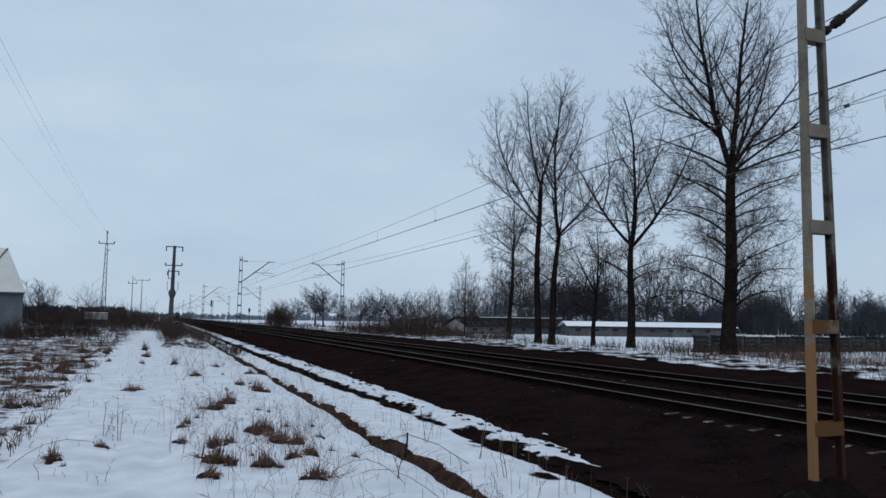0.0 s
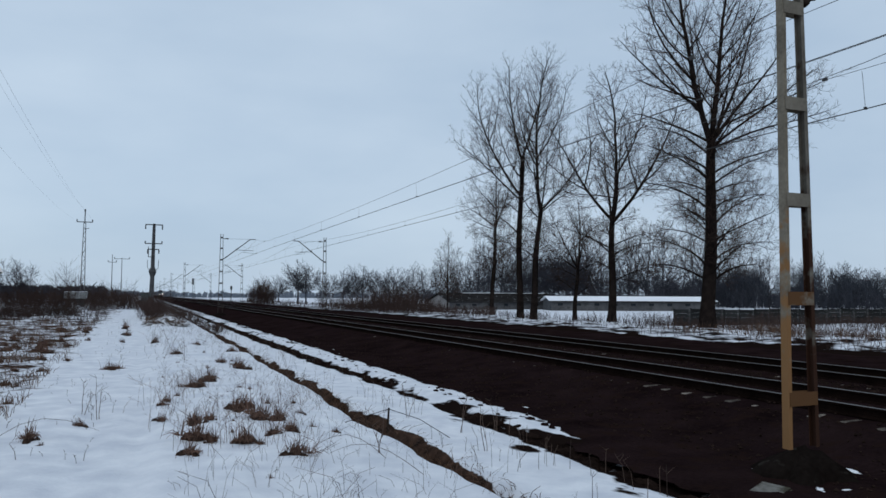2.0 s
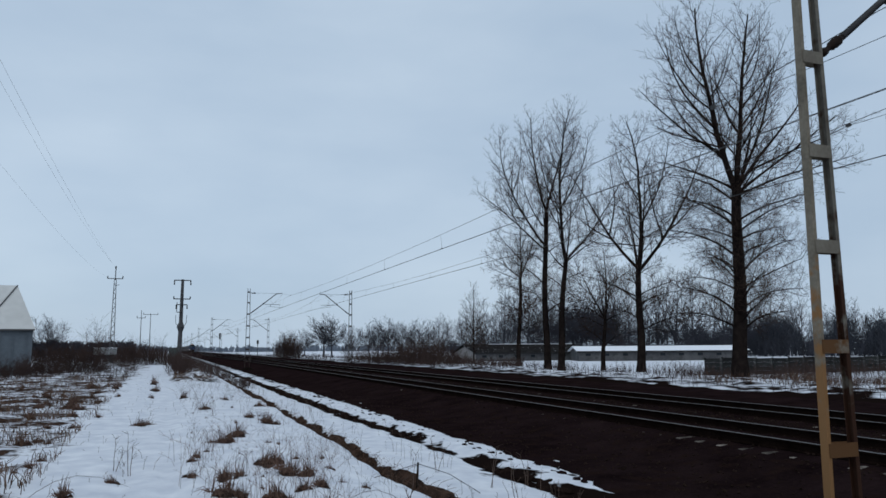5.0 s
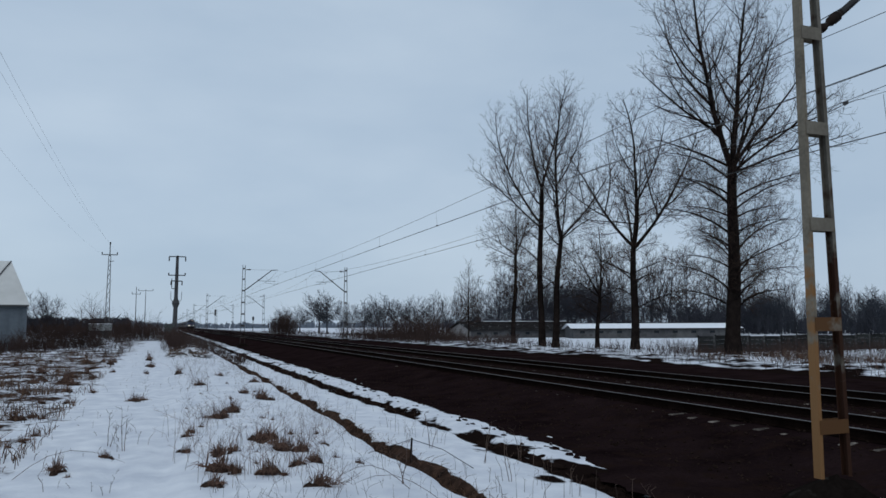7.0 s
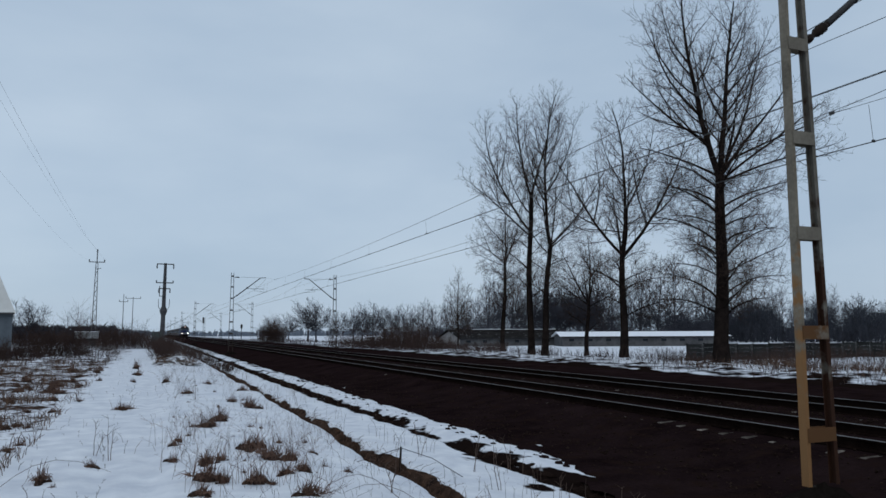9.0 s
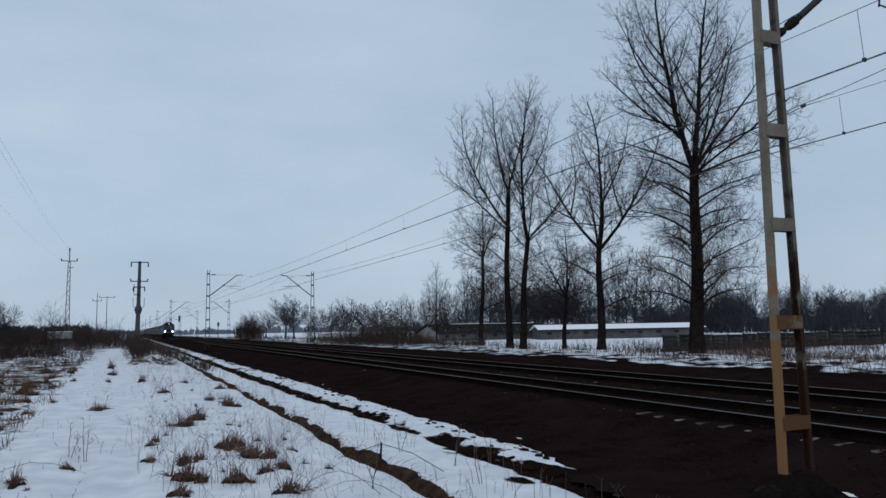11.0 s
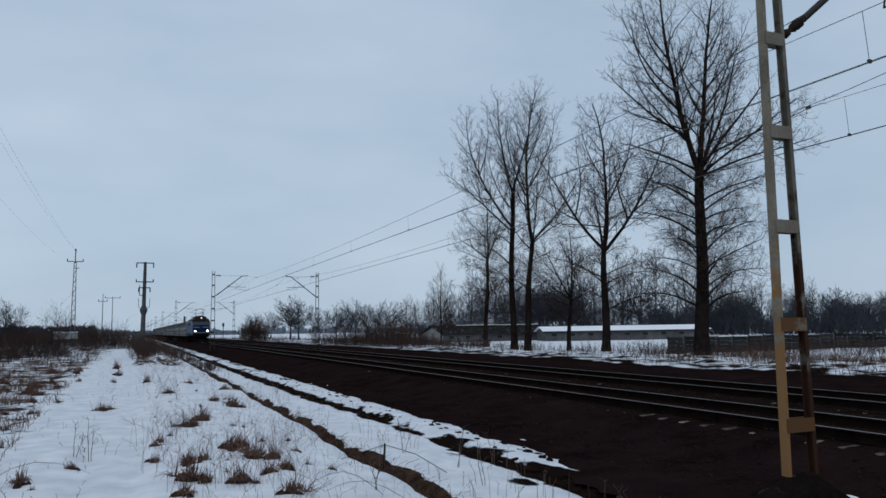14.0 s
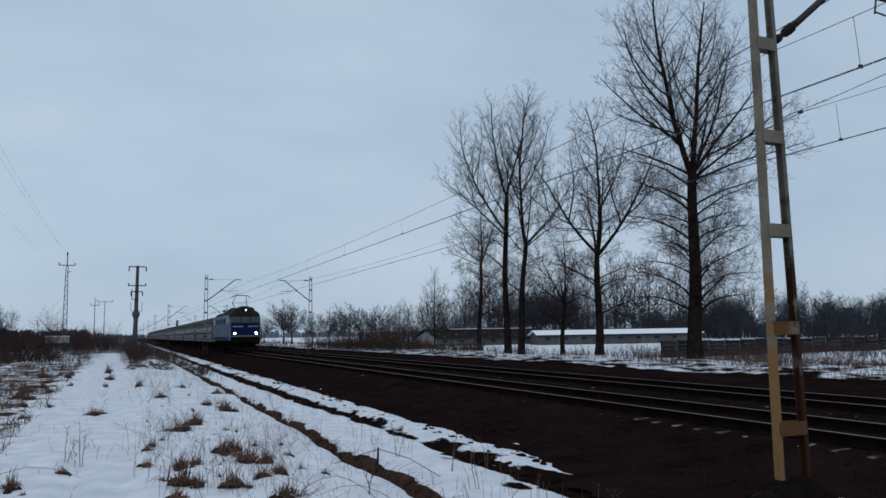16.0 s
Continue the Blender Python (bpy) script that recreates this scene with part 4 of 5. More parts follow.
thing("hedge", "low brown leafless scrub beside the path", "hedge", kind="stuff", geo=brush(9, scatter(9, 1500, left_hedge_spot), (0.35, 0.85), 0.012, 8, 0.5), material=SHRUB)


def rounded_shrub(seed, bearing, dist, width, height, label, group="shrubs beside the path"):
    """Many stems from a broad foot, longest in the middle, so that the outline is a ragged dome."""
    cx, cy = direction(bearing, dist)

    def spot(r):
        a, d = r.uniform(0, 6.28), math.sqrt(r.random())
        return cx + math.cos(a) * d * width, cy + math.sin(a) * d * width * 0.6, math.sqrt(max(0.05, 1 - 0.8 * d * d)) * (0.8 + 0.5 * noise.noise((a * 1.5, d * 2, seed)))

    return thing("shrub", label, "shrub", group=group, geo=brush(seed, scatter(seed, int(75 * width), spot), (height * 0.75, height * 1.05), 0.0095, 11, 0.5), material=SHRUB)


for k, (bearing, dist, width, height) in enumerate([(-6.0, 63, 1.9, 3.0), (-7.3, 61, 1.7, 2.7), (-5.0, 64, 1.2, 2.3), (-8.8, 57, 1.8, 1.6), (-10.4, 54, 2.0, 1.5), (-12.2, 52, 2.0, 1.4), (-2.1, 88, 2.0, 3.7), (-1.1, 90, 1.7, 3.2), (-3.1, 85, 1.6, 2.9), (-0.3, 92, 1.2, 1.5)]):
    rounded_shrub(120 + k, bearing, dist, width, height, "dense dark reddish-brown leafless shrub beside the path" if height > 2 else "low straggling leafless shrub beside the path")


for k, (bearing, dist, width, height) in enumerate([(16.9, 94, 1.8, 2.6), (18.0, 93, 2.1, 3.6), (19.1, 92, 2.0, 3.9), (20.2, 94, 1.9, 3.2), (21.3, 93, 1.7, 2.5), (15.4, 96, 1.6, 1.9)]):
    rounded_shrub(140 + k, bearing, dist, width, height, "bushy brown leafless shrub beyond the tracks", "shrubs beyond the tracks")


def end_scrub_spot(r):
    y = r.choice((r.uniform(40, 62), r.uniform(62, 120), r.uniform(62, 120)))
    x = r.uniform(0.2, 4.6) if y > 62 else r.uniform(3.4, 4.4)
    return x, y, (0.5 if y > 62 else 0.12) + 0.5 * abs(noise.noise((x * 0.6, y * 0.15, 2)))


def sapling_spot(r):
    x, y = direction(r.gauss(-5.0, .45), r.uniform(60, 64))
    return x, y, r.uniform(.7, 1.1)


thing("sapling_clump", "clump of thin leafless saplings above the hedge", "saplings", kind="stuff", geo=brush(13, scatter(13, 26, sapling_spot), (2.8, 4.3), 0.010, 16, 0.12), material=SHRUB)


thing("scrub", "brown scrub at the end of the snowy path", "scrub", kind="stuff", geo=brush(10, scatter(10, 1100, end_scrub_spot), (0.6, 1.35), 0.012, 11, 0.5), material=SHRUB)


def bramble_spot(r):
    x, low = (r.gauss(0.8, 0.42), 1.0) if r.random() < 0.6 else (r.gauss(2.6, 0.6), 0.5)
    return x, r.uniform(50, 64), low * r.uniform(0.6, 1.0)


thing("bramble_clump", "tangled reddish-brown leafless brambles beside the path", "brambles", kind="stuff", geo=brush(18, scatter(18, 360, bramble_spot), (1.4, 2.0), 0.010, 12, 0.5), material=SHRUB)


def left_far_spot(r):
    b, d = r.uniform(-13, 0.0), r.uniform(108, 150)
    x, y = direction(b, d)
    return x, y, 0.75 + 0.4 * abs(noise.noise((b * 0.9, 5, 7)))


thing("far_hedge", "dark leafless hedge behind the poles", "hedge", kind="stuff", geo=brush(12, scatter(12, 620, left_far_spot), (1.5, 2.7), 0.030, 12, 0.4), material=SHRUB)


def left_wood_spot(r):
    b, d = r.uniform(-9.5, -2.4), r.uniform(300, 340)
    x, y = direction(b, d)
    return x, y, 0.8 + 0.3 * abs(noise.noise((b * 1.4, 5, 9)))


thing("distant_wood", "dark band of woodland behind the poles", "woodland", kind="stuff", geo=brush(28, scatter(28, 420, left_wood_spot), (4.6, 6.0), 0.30, 6, 0.2), material=HAZY_TWIG)

# ---- farm barns, fence, hall, kiosk ----
WALL_GREY = surface("grey_barn_render", (0.065, 0.065, 0.07), (0.13, 0.13, 0.13), 2.5, 7, 0.95, bump=0.2, stain=(0.07, 0.07, 0.07), stain_at=0.6)
GABLE = surface("pale_gable_plaster", (0.16, 0.15, 0.145), (0.27, 0.255, 0.245), 1.5, 7, 0.95, bump=0.2, stain=(0.12, 0.11, 0.105), stain_at=0.6)
PATCHY = surface("patchy_snow_roof", (0.013, 0.012, 0.012), (0.030, 0.028, 0.027), 1.5, 6, 0.9, bump=0.2, stain=(0.62, 0.64, 0.68), stain_at=0.72)
FENCE_DARK = surface("blackened_fence_panel", (0.016, 0.017, 0.017), (0.036, 0.036, 0.035), 1.2, 7, 0.95, bump=0.3, stain=(0.075, 0.075, 0.075), stain_at=0.64, random_tint=0.3)
DARK_BOARD = surface("dark_fascia", (0.02, 0.02, 0.022), (0.05, 0.048, 0.046), 1.0, 6, 0.9, bump=0.1)
PANE = window_glass("dark_pane")
HALL_SHEET = surface("pale_roof_sheet", (0.50, 0.50, 0.48), (0.62, 0.62, 0.60), 3.0, 7, 0.6, bump=0.1)
HALL_WALL = surface("blue_grey_sheet", (0.075, 0.095, 0.115), (0.12, 0.145, 0.17), 2.0, 8, 0.6, bump=0.15)
KIOSK = surface("grey_green_paint", (0.05, 0.065, 0.065), (0.09, 0.105, 0.10), 0.8, 7, 0.7, bump=0.1)
WHITE_SHEET = surface("white_sheet", (0.22, 0.235, 0.24), (0.32, 0.335, 0.34), 1.2, 7, 0.6, bump=0.05)


def build_barn(x0, y0, x1, y1, depth, floor, eave, ridge, label, roofing=None):
    """A long low barn whose front wall runs from (x0, y0) to (x1, y1)."""
    length = math.hypot(x1 - x0, y1 - y0)
    turn = math.degrees(math.atan2(y1 - y0, x1 - x0))
    barn = thing("barn", label, "barn", pose(x0, y0, floor, 0, 0, turn), group="farm barns")
    e, r = eave - floor, ridge - floor
    w = Geo()
    w.loft([[(x, 0, -.4), (x, depth, -.4), (x, depth, e), (x, depth / 2, r - 0.12), (x, 0, e)] for x in (0, length)])
    part("wall", w, WALL_GREY, barn)
    s = Geo()
    o = 0.45
    for a, b in (((-o, e - 0.12), (depth / 2, r)), ((depth / 2, r), (depth + o, e - 0.12))):
        s.loft([[(x, a[0], a[1]), (x, b[0], b[1]), (x, b[0], b[1] + 0.16), (x, a[0], a[1] + 0.16)] for x in (-o, length + o)])
    part("roof", s, roofing or SNOW, barn, "low roof under thin snow")
    part("fascia", Geo().box(length / 2, -o - 0.03, e - 0.17, length + 2 * o, 0.05, 0.28), DARK_BOARD, barn)
    part("ridge_cap", Geo().box(length / 2, depth / 2, r + 0.2, length + o, 0.35, 0.12), DARK_BOARD, barn)
    n = int(length / 3.4)
    for i in range(n):
        x = (i + 0.5) * length / n
        win = part("window", Geo().box(x, -0.02, e - 0.75, 1.0, 0.06, 0.5), DARK_BOARD, barn)
        part("pane", Geo().box(x, -0.055, e - 0.75, 0.86, 0.02, 0.38), PANE, win)
    return barn


def on_depth(b, depth):
    return direction(b, depth / math.cos(radians(b - 21.4)))


bx0, by0 = on_depth(30.8, 147)
bx1, by1 = on_depth(42.8, 147)
build_barn(bx0, by0, bx1, by1, 11, -1.2, 0.80, 1.62, "long low grey barn under a snow-covered roof")
bx0, by0 = on_depth(22.9, 150)
old_barn = build_barn(bx0, by0, bx0 + 27.0, by0 + 2.0, 10, -1.1, 0.55, 2.1, "weathered barn with pale gable and dark roof under scraps of snow", PATCHY)
part("ridge_snow", Geo().box(16.0, 5.0, 3.42, 21.0, 1.5, 0.10), SNOW, old_barn, "strip of snow along the ridge", bevel=0.04)
part("gable", Geo().loft([[(x, 0.05, -.3), (x, 9.95, -.3), (x, 9.95, 1.5), (x, 5, 3.0), (x, 0.05, 1.5)] for x in (-0.06, -0.01)]), GABLE, old_barn, "pale plastered gable end")


def build_fence():
    f = thing("fence", "dark grey weathered concrete panel fence behind the trees", "fence", pose(48.8, 58.3, -1.2, 0, 0, -1))
    post, slab = Geo().box(0, 0, 0.82, 0.14, 0.12, 1.75).mesh("post", FENCE_DARK), Geo().box(0, 0, 0, 1.92, 0.05, 0.40).mesh("panel", FENCE_DARK)
    for i in range(24):
        o = part("post", post, None, f)
        o.location = (i * 2.06, 0.02 * math.sin(i * 2), 0.05 * math.sin(i * 1.3))
        for j in range(4):
            o = part("panel", slab, None, f)
            o.location = (i * 2.06 + 1.03, 0.02 * math.sin(i * 2.0), 0.2 + j * 0.405 + 0.05 * math.sin(i * 1.3))
            o.rotation_euler = (0, 0.01 * math.sin(i * 1.9), 0)
    return f


build_fence()


def build_hall():
    """A hall with a steep pale roof hipped at its end over blue-grey sheet walls."""
    h = thing("farm_hall", "hall with pale sheet roof above blue-grey walls", "building", pose(-9.25, 59.3, 0, 0, 0, 10.0))
    L, D = 24.0, 14.0
    wall = part("wall", Geo().box(-L / 2, D / 2, 1.5, L, D, 3.2), HALL_WALL, h)
    for i in range(30):
        part("rib", Geo().box(-0.4 - i * 0.8, -0.03, 1.5, 0.07, 0.05, 3.1), HALL_WALL, wall)
    g = Geo()
    g.v = [(0.15, -0.15, 3.15), (-L, -0.15, 3.15), (-L, D, 3.15), (0.15, D, 3.15), (-1.15, 2.4, 6.45), (-L, 2.4, 6.45), (-L, D - 2.4, 6.45), (-1.15, D - 2.4, 6.45)]
    g.f = [(0, 3, 2, 1), (0, 1, 5, 4), (1, 2, 6, 5), (2, 3, 7, 6), (3, 0, 4, 7), (4, 5, 6, 7)]
    roof = part("roof", g, HALL_SHEET, h)
    part("flashing", Geo().tube([Vector((-1.15, 2.36, 6.46)), Vector((-3.2, -0.17, 3.2))], [0.05, 0.05], 6), WALL_GREY, roof)
    part("eaves_gutter", Geo().box(-L / 2 + 0.1, -0.2, 3.12, L, 0.14, 0.12), WALL_GREY, h)
    return h


build_hall()

kiosk = thing("transformer_kiosk", "grey-green transformer kiosk at the foot of the pole", "kiosk", pose(0.45, 104, ground_z(0.2, 104)))
part("housing", Geo().box(0, 0, 0.95, 1.25, 1.2, 1.9), KIOSK, kiosk, bevel=0.03)
part("roof", Geo().box(0, 0, 1.94, 1.4, 1.35, 0.08), WALL_GREY, kiosk, "flat grey roof")
part("door", Geo().box(0, -0.615, 0.9, 0.8, 0.04, 1.6), KIOSK, kiosk)

trailer = thing("site_trailer", "long white site trailer beyond the hedge", "trailer", pose(-7.6, 101, 0.1))
part("body", Geo().box(0, 0, 1.40, 2.5, 2.0, 0.8), WHITE_SHEET, trailer, bevel=0.05)
part("roof", Geo().box(0, 0, 1.84, 2.6, 2.1, 0.08), SNOW, trailer)
for sx in (-0.8, 0.8):
    part("wheel", Geo().tube([Vector((sx, -1.2, 0.3)), Vector((sx, -1.0, 0.3))], [0.32, 0.32], 12), DARK_STEEL, trailer)
part("chassis", Geo().box(0, 0, 0.8, 2.3, 1.2, 0.5), DARK_STEEL, trailer)


# ---- power poles ----
def crossarm(name, parent, z, half, drop, up, steel=DARK_STEEL, insulators=(-1, 1)):
    arm = part(name, Geo().box(0, -0.22, z, 2 * half, 0.12, 0.13), steel, parent)
    for s in insulators:
        p = [0.05, 0.10, 0.05, 0.10, 0.05, 0.10, 0.04]
        a, b = Vector((s * half * 0.96, -0.22, z + up * 0.05)), Vector((s * half * 0.96, -0.22, z + up * drop))
        part("insulator", Geo().tube([a.lerp(b, i / 6) for i in range(7)], p, 8), INSULATOR, arm)
    return arm


def build_switch_pole():
    p = thing("power_pole", "stout grey concrete power pole with crossarms and switchgear", "power pole", pose(1.25, 108, -0.1))
    part("shaft", Geo().tube([Vector((-0.10, 0, 0)), Vector((-0.02, 0, 4.5)), Vector((0.02, 0, 11.5))], [0.36, 0.28, 0.19], 10), POLE_CONCRETE, p)
    part("collar", Geo().tube([Vector((-0.02, 0, 4.3)), Vector((-0.02, 0, 4.9)), Vector((0.0, 0, 5.5))], [0.32, 0.52, 0.28], 10), POLE_CONCRETE, p)
    crossarm("top_arm", p, 11.35, 1.12, 0.65, -1).location = (0.02, 0, 0)
    crossarm("middle_arm", p, 8.75, 1.12, 0.35, 1).location = (0.01, 0, 0)
    crossarm("switch_arm", p, 7.95, 0.75, 0.6, -1).location = (0.0, 0, 0)
    part("switch_frame", Geo().rod((-0.62, -0.3, 6.9), (-0.62, -0.3, 8.3), 0.05).rod((-0.62, -0.3, 6.9), (0.1, -0.3, 6.9), 0.05), DARK_STEEL, p)
    for s in (-0.72, 0.72):
        part("downlead", Geo().tube([Vector((s, -0.25, 6.5)), Vector((s * 0.95, -0.25, 5.4)), Vector((s * 0.4, -0.2, 4.9))], [0.035] * 3, 5), DARK_STEEL, p)
    return p


build_switch_pole()


def build_lattice_pole():
    p = thing("lattice_pole", "slender grey lattice power pole with a three-insulator crossarm", "power pole", pose(-8.45, 124, 0.2))
    H = 12.4

    def w(z):
        return 0.33 - 0.19 * z / H

    for sx in (-1, 1):
        for sy in (-1, 1):
            part("leg", Geo().rod((sx * w(0), sy * w(0), 0), (sx * w(H), sy * w(H), H), 0.055, 4), FAR_STEEL, p)
    z, k = 0.4, 0
    while z < H - 0.7:
        z2 = z + 0.72
        for sy in (-1, 1):
            s = 1 if k % 2 else -1
            part("brace", Geo().rod((s * w(z), sy * w(z), z), (-s * w(z2), sy * w(z2), z2), 0.035, 4), FAR_STEEL, p)
        z, k = z2, k + 1
    part("mast_top", Geo().rod((0, 0, H - 0.1), (0, 0, H + 2.0), 0.08, 6), FAR_STEEL, p)
    crossarm("crossarm", p, H + 0.1, 1.12, 0.40, 1, FAR_STEEL)
    part("top_insulator", Geo().tube([Vector((0, 0, H + 1.7 + i * 0.08)) for i in range(6)], [0.06, 0.14, 0.08, 0.14, 0.08, 0.1], 8), INSULATOR, p)
    part("lower_bracket", Geo().rod((0, -0.2, H - 1.0), (0.62, -0.2, H - 0.85), 0.05, 5), FAR_STEEL, p)
    return p


build_lattice_pole()


def build_line_wires():
    line = thing("power_line", "thin power wires running beside the path", "power line")
    for o, z in ((-1.3, 12.95), (0.0, 14.6), (1.3, 12.95)):
        a, b = Vector((-8.45 + o, 124, z)), Vector((-6.6 + o, -8, z - 0.4))
        pts = [a.lerp(b, i / 24) - Vector((0, 0, 1.6 * (1 - (i / 12 - 1) ** 2))) for i in range(25)]
        part("wire", Geo().tube(pts, [0.004] * 25, 4), WIRE, line)
    return line


build_line_wires()


def build_small_pole(x, y, h, half, label, drop=0.35):
    p = thing("small_power_pole", label, "power pole", pose(x, y, ground_z(x, y)), group="distant power poles")
    part("shaft", Geo().tube([Vector((0, 0, 0)), Vector((0, 0, h))], [0.12, 0.07], 8), FAR_STEEL, p)
    crossarm("crossarm", p, h - drop, half, 0.5, 1, FAR_STEEL)
    return p


sx, sy = direction(-2.05, 200)
build_small_pole(sx, sy, 11.6, 1.0, "distant slim power pole with short crossarm", 1.9)
sx, sy = direction(-1.42, 215)
build_small_pole(sx, sy, 11.6, 1.9, "distant slim power pole with wide crossarm")


def build_signal(x, y, h, w, tall):
    p = thing("railway_signal", "slim dark railway signal beside the far track", "signal", pose(x, y, -0.4))
    part("post", Geo().rod((0, 0, 0), (0, 0, h), 0.08, 8), DARK_STEEL, p)
    part("signal_head", Geo().box(0, 0, h + tall / 2, w, 0.3, tall), DARK_STEEL, p, bevel=0.08)
    return p


build_signal(18.7, 172, 3.2, 0.45, 0.9)
build_signal(18.7, 310, 6.2, 0.7, 2.4)


# ---- grass, weeds and snow details on the meadow ----
def tussock_mesh(seed, blades, size, h):
    """A mop of dead blades that rise from a matted hump and droop outwards, combed over by the wind."""
    rnd = random.Random(seed)
    g = Geo()
    tufts = [(rnd.gauss(0, size * 0.45), rnd.gauss(0, size * 0.32), rnd.uniform(0.45, 1.0)) for i in range(6)]
    wind = Vector((rnd.uniform(-.8, -.1), rnd.uniform(-.4, .2), 0))
    for i in range(blades):
        cx, cy, f = tufts[rnd.randrange(6)]
        a, r = rnd.uniform(0, 6.28), size * 0.45 * f * rnd.random()
        p = Vector((cx + math.cos(a) * r, cy + math.sin(a) * r, 0.05 * f + 0.02))
        out = Vector((math.cos(a), math.sin(a), 0)) * rnd.uniform(0.4, 1.1) + wind * rnd.uniform(0.2, 1.0)
        upright = rnd.random() < 0.24
        L = h * f * rnd.uniform(0.5, 1.15) * (1.35 if upright else 1.0)
        q = p + (out * (0.25 if upright else 0.75) + Vector((0, 0, rnd.uniform(0.25, 0.75) + (0.4 if upright else 0)))) * L * 0.42
        e = q + (out * (0.35 if upright else 0.7) + Vector((0, 0, rnd.uniform(0.2, 0.9) if upright else rnd.uniform(-0.95, -0.1)))) * L * 0.45
        e.z = max(e.z, -0.01)
        g.tube([p, q, e], [0.0058, 0.005, 0.002], 3, caps=False)
    return g


TUSSOCKS = [(0.95, 22.4, 1.0), (-0.62, 18.7, 1.0), (-0.45, 19.1, .7), (2.28, 18.4, 1.35), (2.5, 18.6, .9), (0.95, 14.4, 1.05), (1.12, 14.7, .8), (1.33, 15.7, 1.0), (1.50, 11.6, 1.15), (1.62, 10.6, 1.3), (1.86, 10.5, .9), (1.38, 11.3, .9),
            (1.58, 9.2, .85), (1.82, 9.3, .8), (0.66, 9.15, 1.0), (0.82, 9.05, .7), (0.58, 8.35, .95), (0.74, 10.3, .95), (0.95, 10.6, .6), (1.16, 8.7, .8), (1.34, 8.65, .55), (1.61, 8.0, .95), (-1.15, 9.85, .85), (-0.68, 10.9, .45), (-0.98, 9.5, .4),
            (0.30, 10.8, .6), (0.36, 12.1, .5), (0.46, 12.5, .5), (0.62, 13.2, .5), (2.05, 20.6, .9), (2.75, 24.5, .9), (0.5, 27.5, .9), (-0.62, 29, .9), (1.9, 27.5, .8), (-0.7, 40, 1.6), (-0.55, 34, 1.0), (1.9, 13.9, .45), (2.4, 11.6, .4), (2.0, 12.4, .4),
            (-2.1, 34.4, 2.2), (-2.6, 32.4, 2.2), (-2.35, 21.6, 1.7), (-2.45, 23.5, 1.8), (-2.7, 24.2, 1.6), (-2.5, 18.6, 1.5), (-2.0, 18.5, 1.2), (-3.25, 21.1, 1.7), (-2.5, 15.5, 1.3), (-2.05, 15.5, 1.2), (-1.85, 12.0, .9), (-1.8, 12.8, .9), (-2.9, 27.5, 1.8),
            (-2.15, 26.5, 1.5), (-3.6, 24.5, 1.7), (-4.0, 29.0, 2.0), (-3.2, 36.0, 2.2), (-4.6, 34.0, 2.2), (-1.75, 30.0, 1.3), (-1.65, 20.5, .9)]
kinds = []
for s in range(4):
    t = thing("grass_tussock", "flattened clump of dry brown grass in the snow", "grass tussock", group="grass tussocks on the snow")
    mat = mound_geo(s + 3, 0.17, 0.13, 0.10)
    for k, (ox, oy, f) in enumerate(((0.17, 0.05, .8), (-0.12, 0.12, .65), (0.04, -0.13, .55))[:2 + s % 2]):
        extra, base = mound_geo(s * 3 + k + 20, 0.15 * f, 0.12 * f, 0.11 * f), len(mat.v)
        mat.v += [(x + ox, y + oy, z) for x, y, z in extra.v]
        mat.f += [tuple(i + base for i in face) for face in extra.f]
    part("mat", mat, MOUND, t, smooth=True)
    part("grass", tussock_mesh(50 + s, 170, 0.20, (0.24, 0.28, 0.32, 0.26)[s]), TUFT, t)
    kinds.append(t)
rnd = random.Random(61)
for i in range(26):
    TUSSOCKS.append((rnd.uniform(0.4, 2.6), 7.0 + 22 * rnd.random() ** 1.2, rnd.uniform(0.12, 0.36)))
for i in range(60):
    y = rnd.uniform(9.5, 42)
    TUSSOCKS.append((-1.55 - 0.02 * y - rnd.random() * (0.8 + y * 0.17), y, rnd.uniform(0.3, 0.7) + y * 0.022))
for i, (x, y, s) in enumerate(TUSSOCKS):
    s *= 0.80 if x > -1.6 else 0.48
    m = pose(x, y, ground_z(x, y) - 0.02, (i % 3 - 1) * 5, (i % 5 - 2) * 4, i * 77)
    if i < 4:
        kinds[i].matrix_basis = m @ Matrix.Scale(s, 4)
    else:
        copy_thing(kinds[i % 4], m).scale = (s * (0.8 + 0.1 * (i % 4)), s * (0.75 + 0.1 * (i % 3)), s * (0.8 + 0.2 * (i % 4)))


def stalk_geo(seed, spots, height, radius, curl=0.25, twigs=2):
    rnd = random.Random(seed)
    g = Geo()
    for x, y, s in spots:
        h = s * rnd.uniform(*height)
        a = rnd.uniform(0, 6.28)
        lean = Vector((math.cos(a), math.sin(a), 0)) * h * rnd.uniform(0.02, curl)
        p = Vector((x, y, ground_z(x, y) - 0.02))
        q = p + lean * 0.4 + Vector((0, 0, h * 0.6))
        e = q + lean * 1.2 + Vector((0, 0, h * 0.4))
        r = radius * rnd.uniform(0.7, 1.3)
        g.tube([p, q, e], [r, r * 0.8, r * 0.5], 3, caps=False)
        for i in range(twigs):
            b = q.lerp(e, rnd.random())
            g.tube([b, b + Vector((rnd.uniform(-.2, .2), rnd.uniform(-.2, .2), rnd.uniform(.05, .25))) * h], [r * 0.6, r * 0.3], 3, caps=False)
    return g


def meadow_spot(r):
    x, y = r.uniform(0.35, 3.6), 3.6 + 45 * r.random() ** 1.4
    k = noise.noise((x * 0.9, y * 0.5, 31))
    return (x, y, 0.7 + 0.5 * abs(k)) if k > r.uniform(-0.2, 0.35) else None


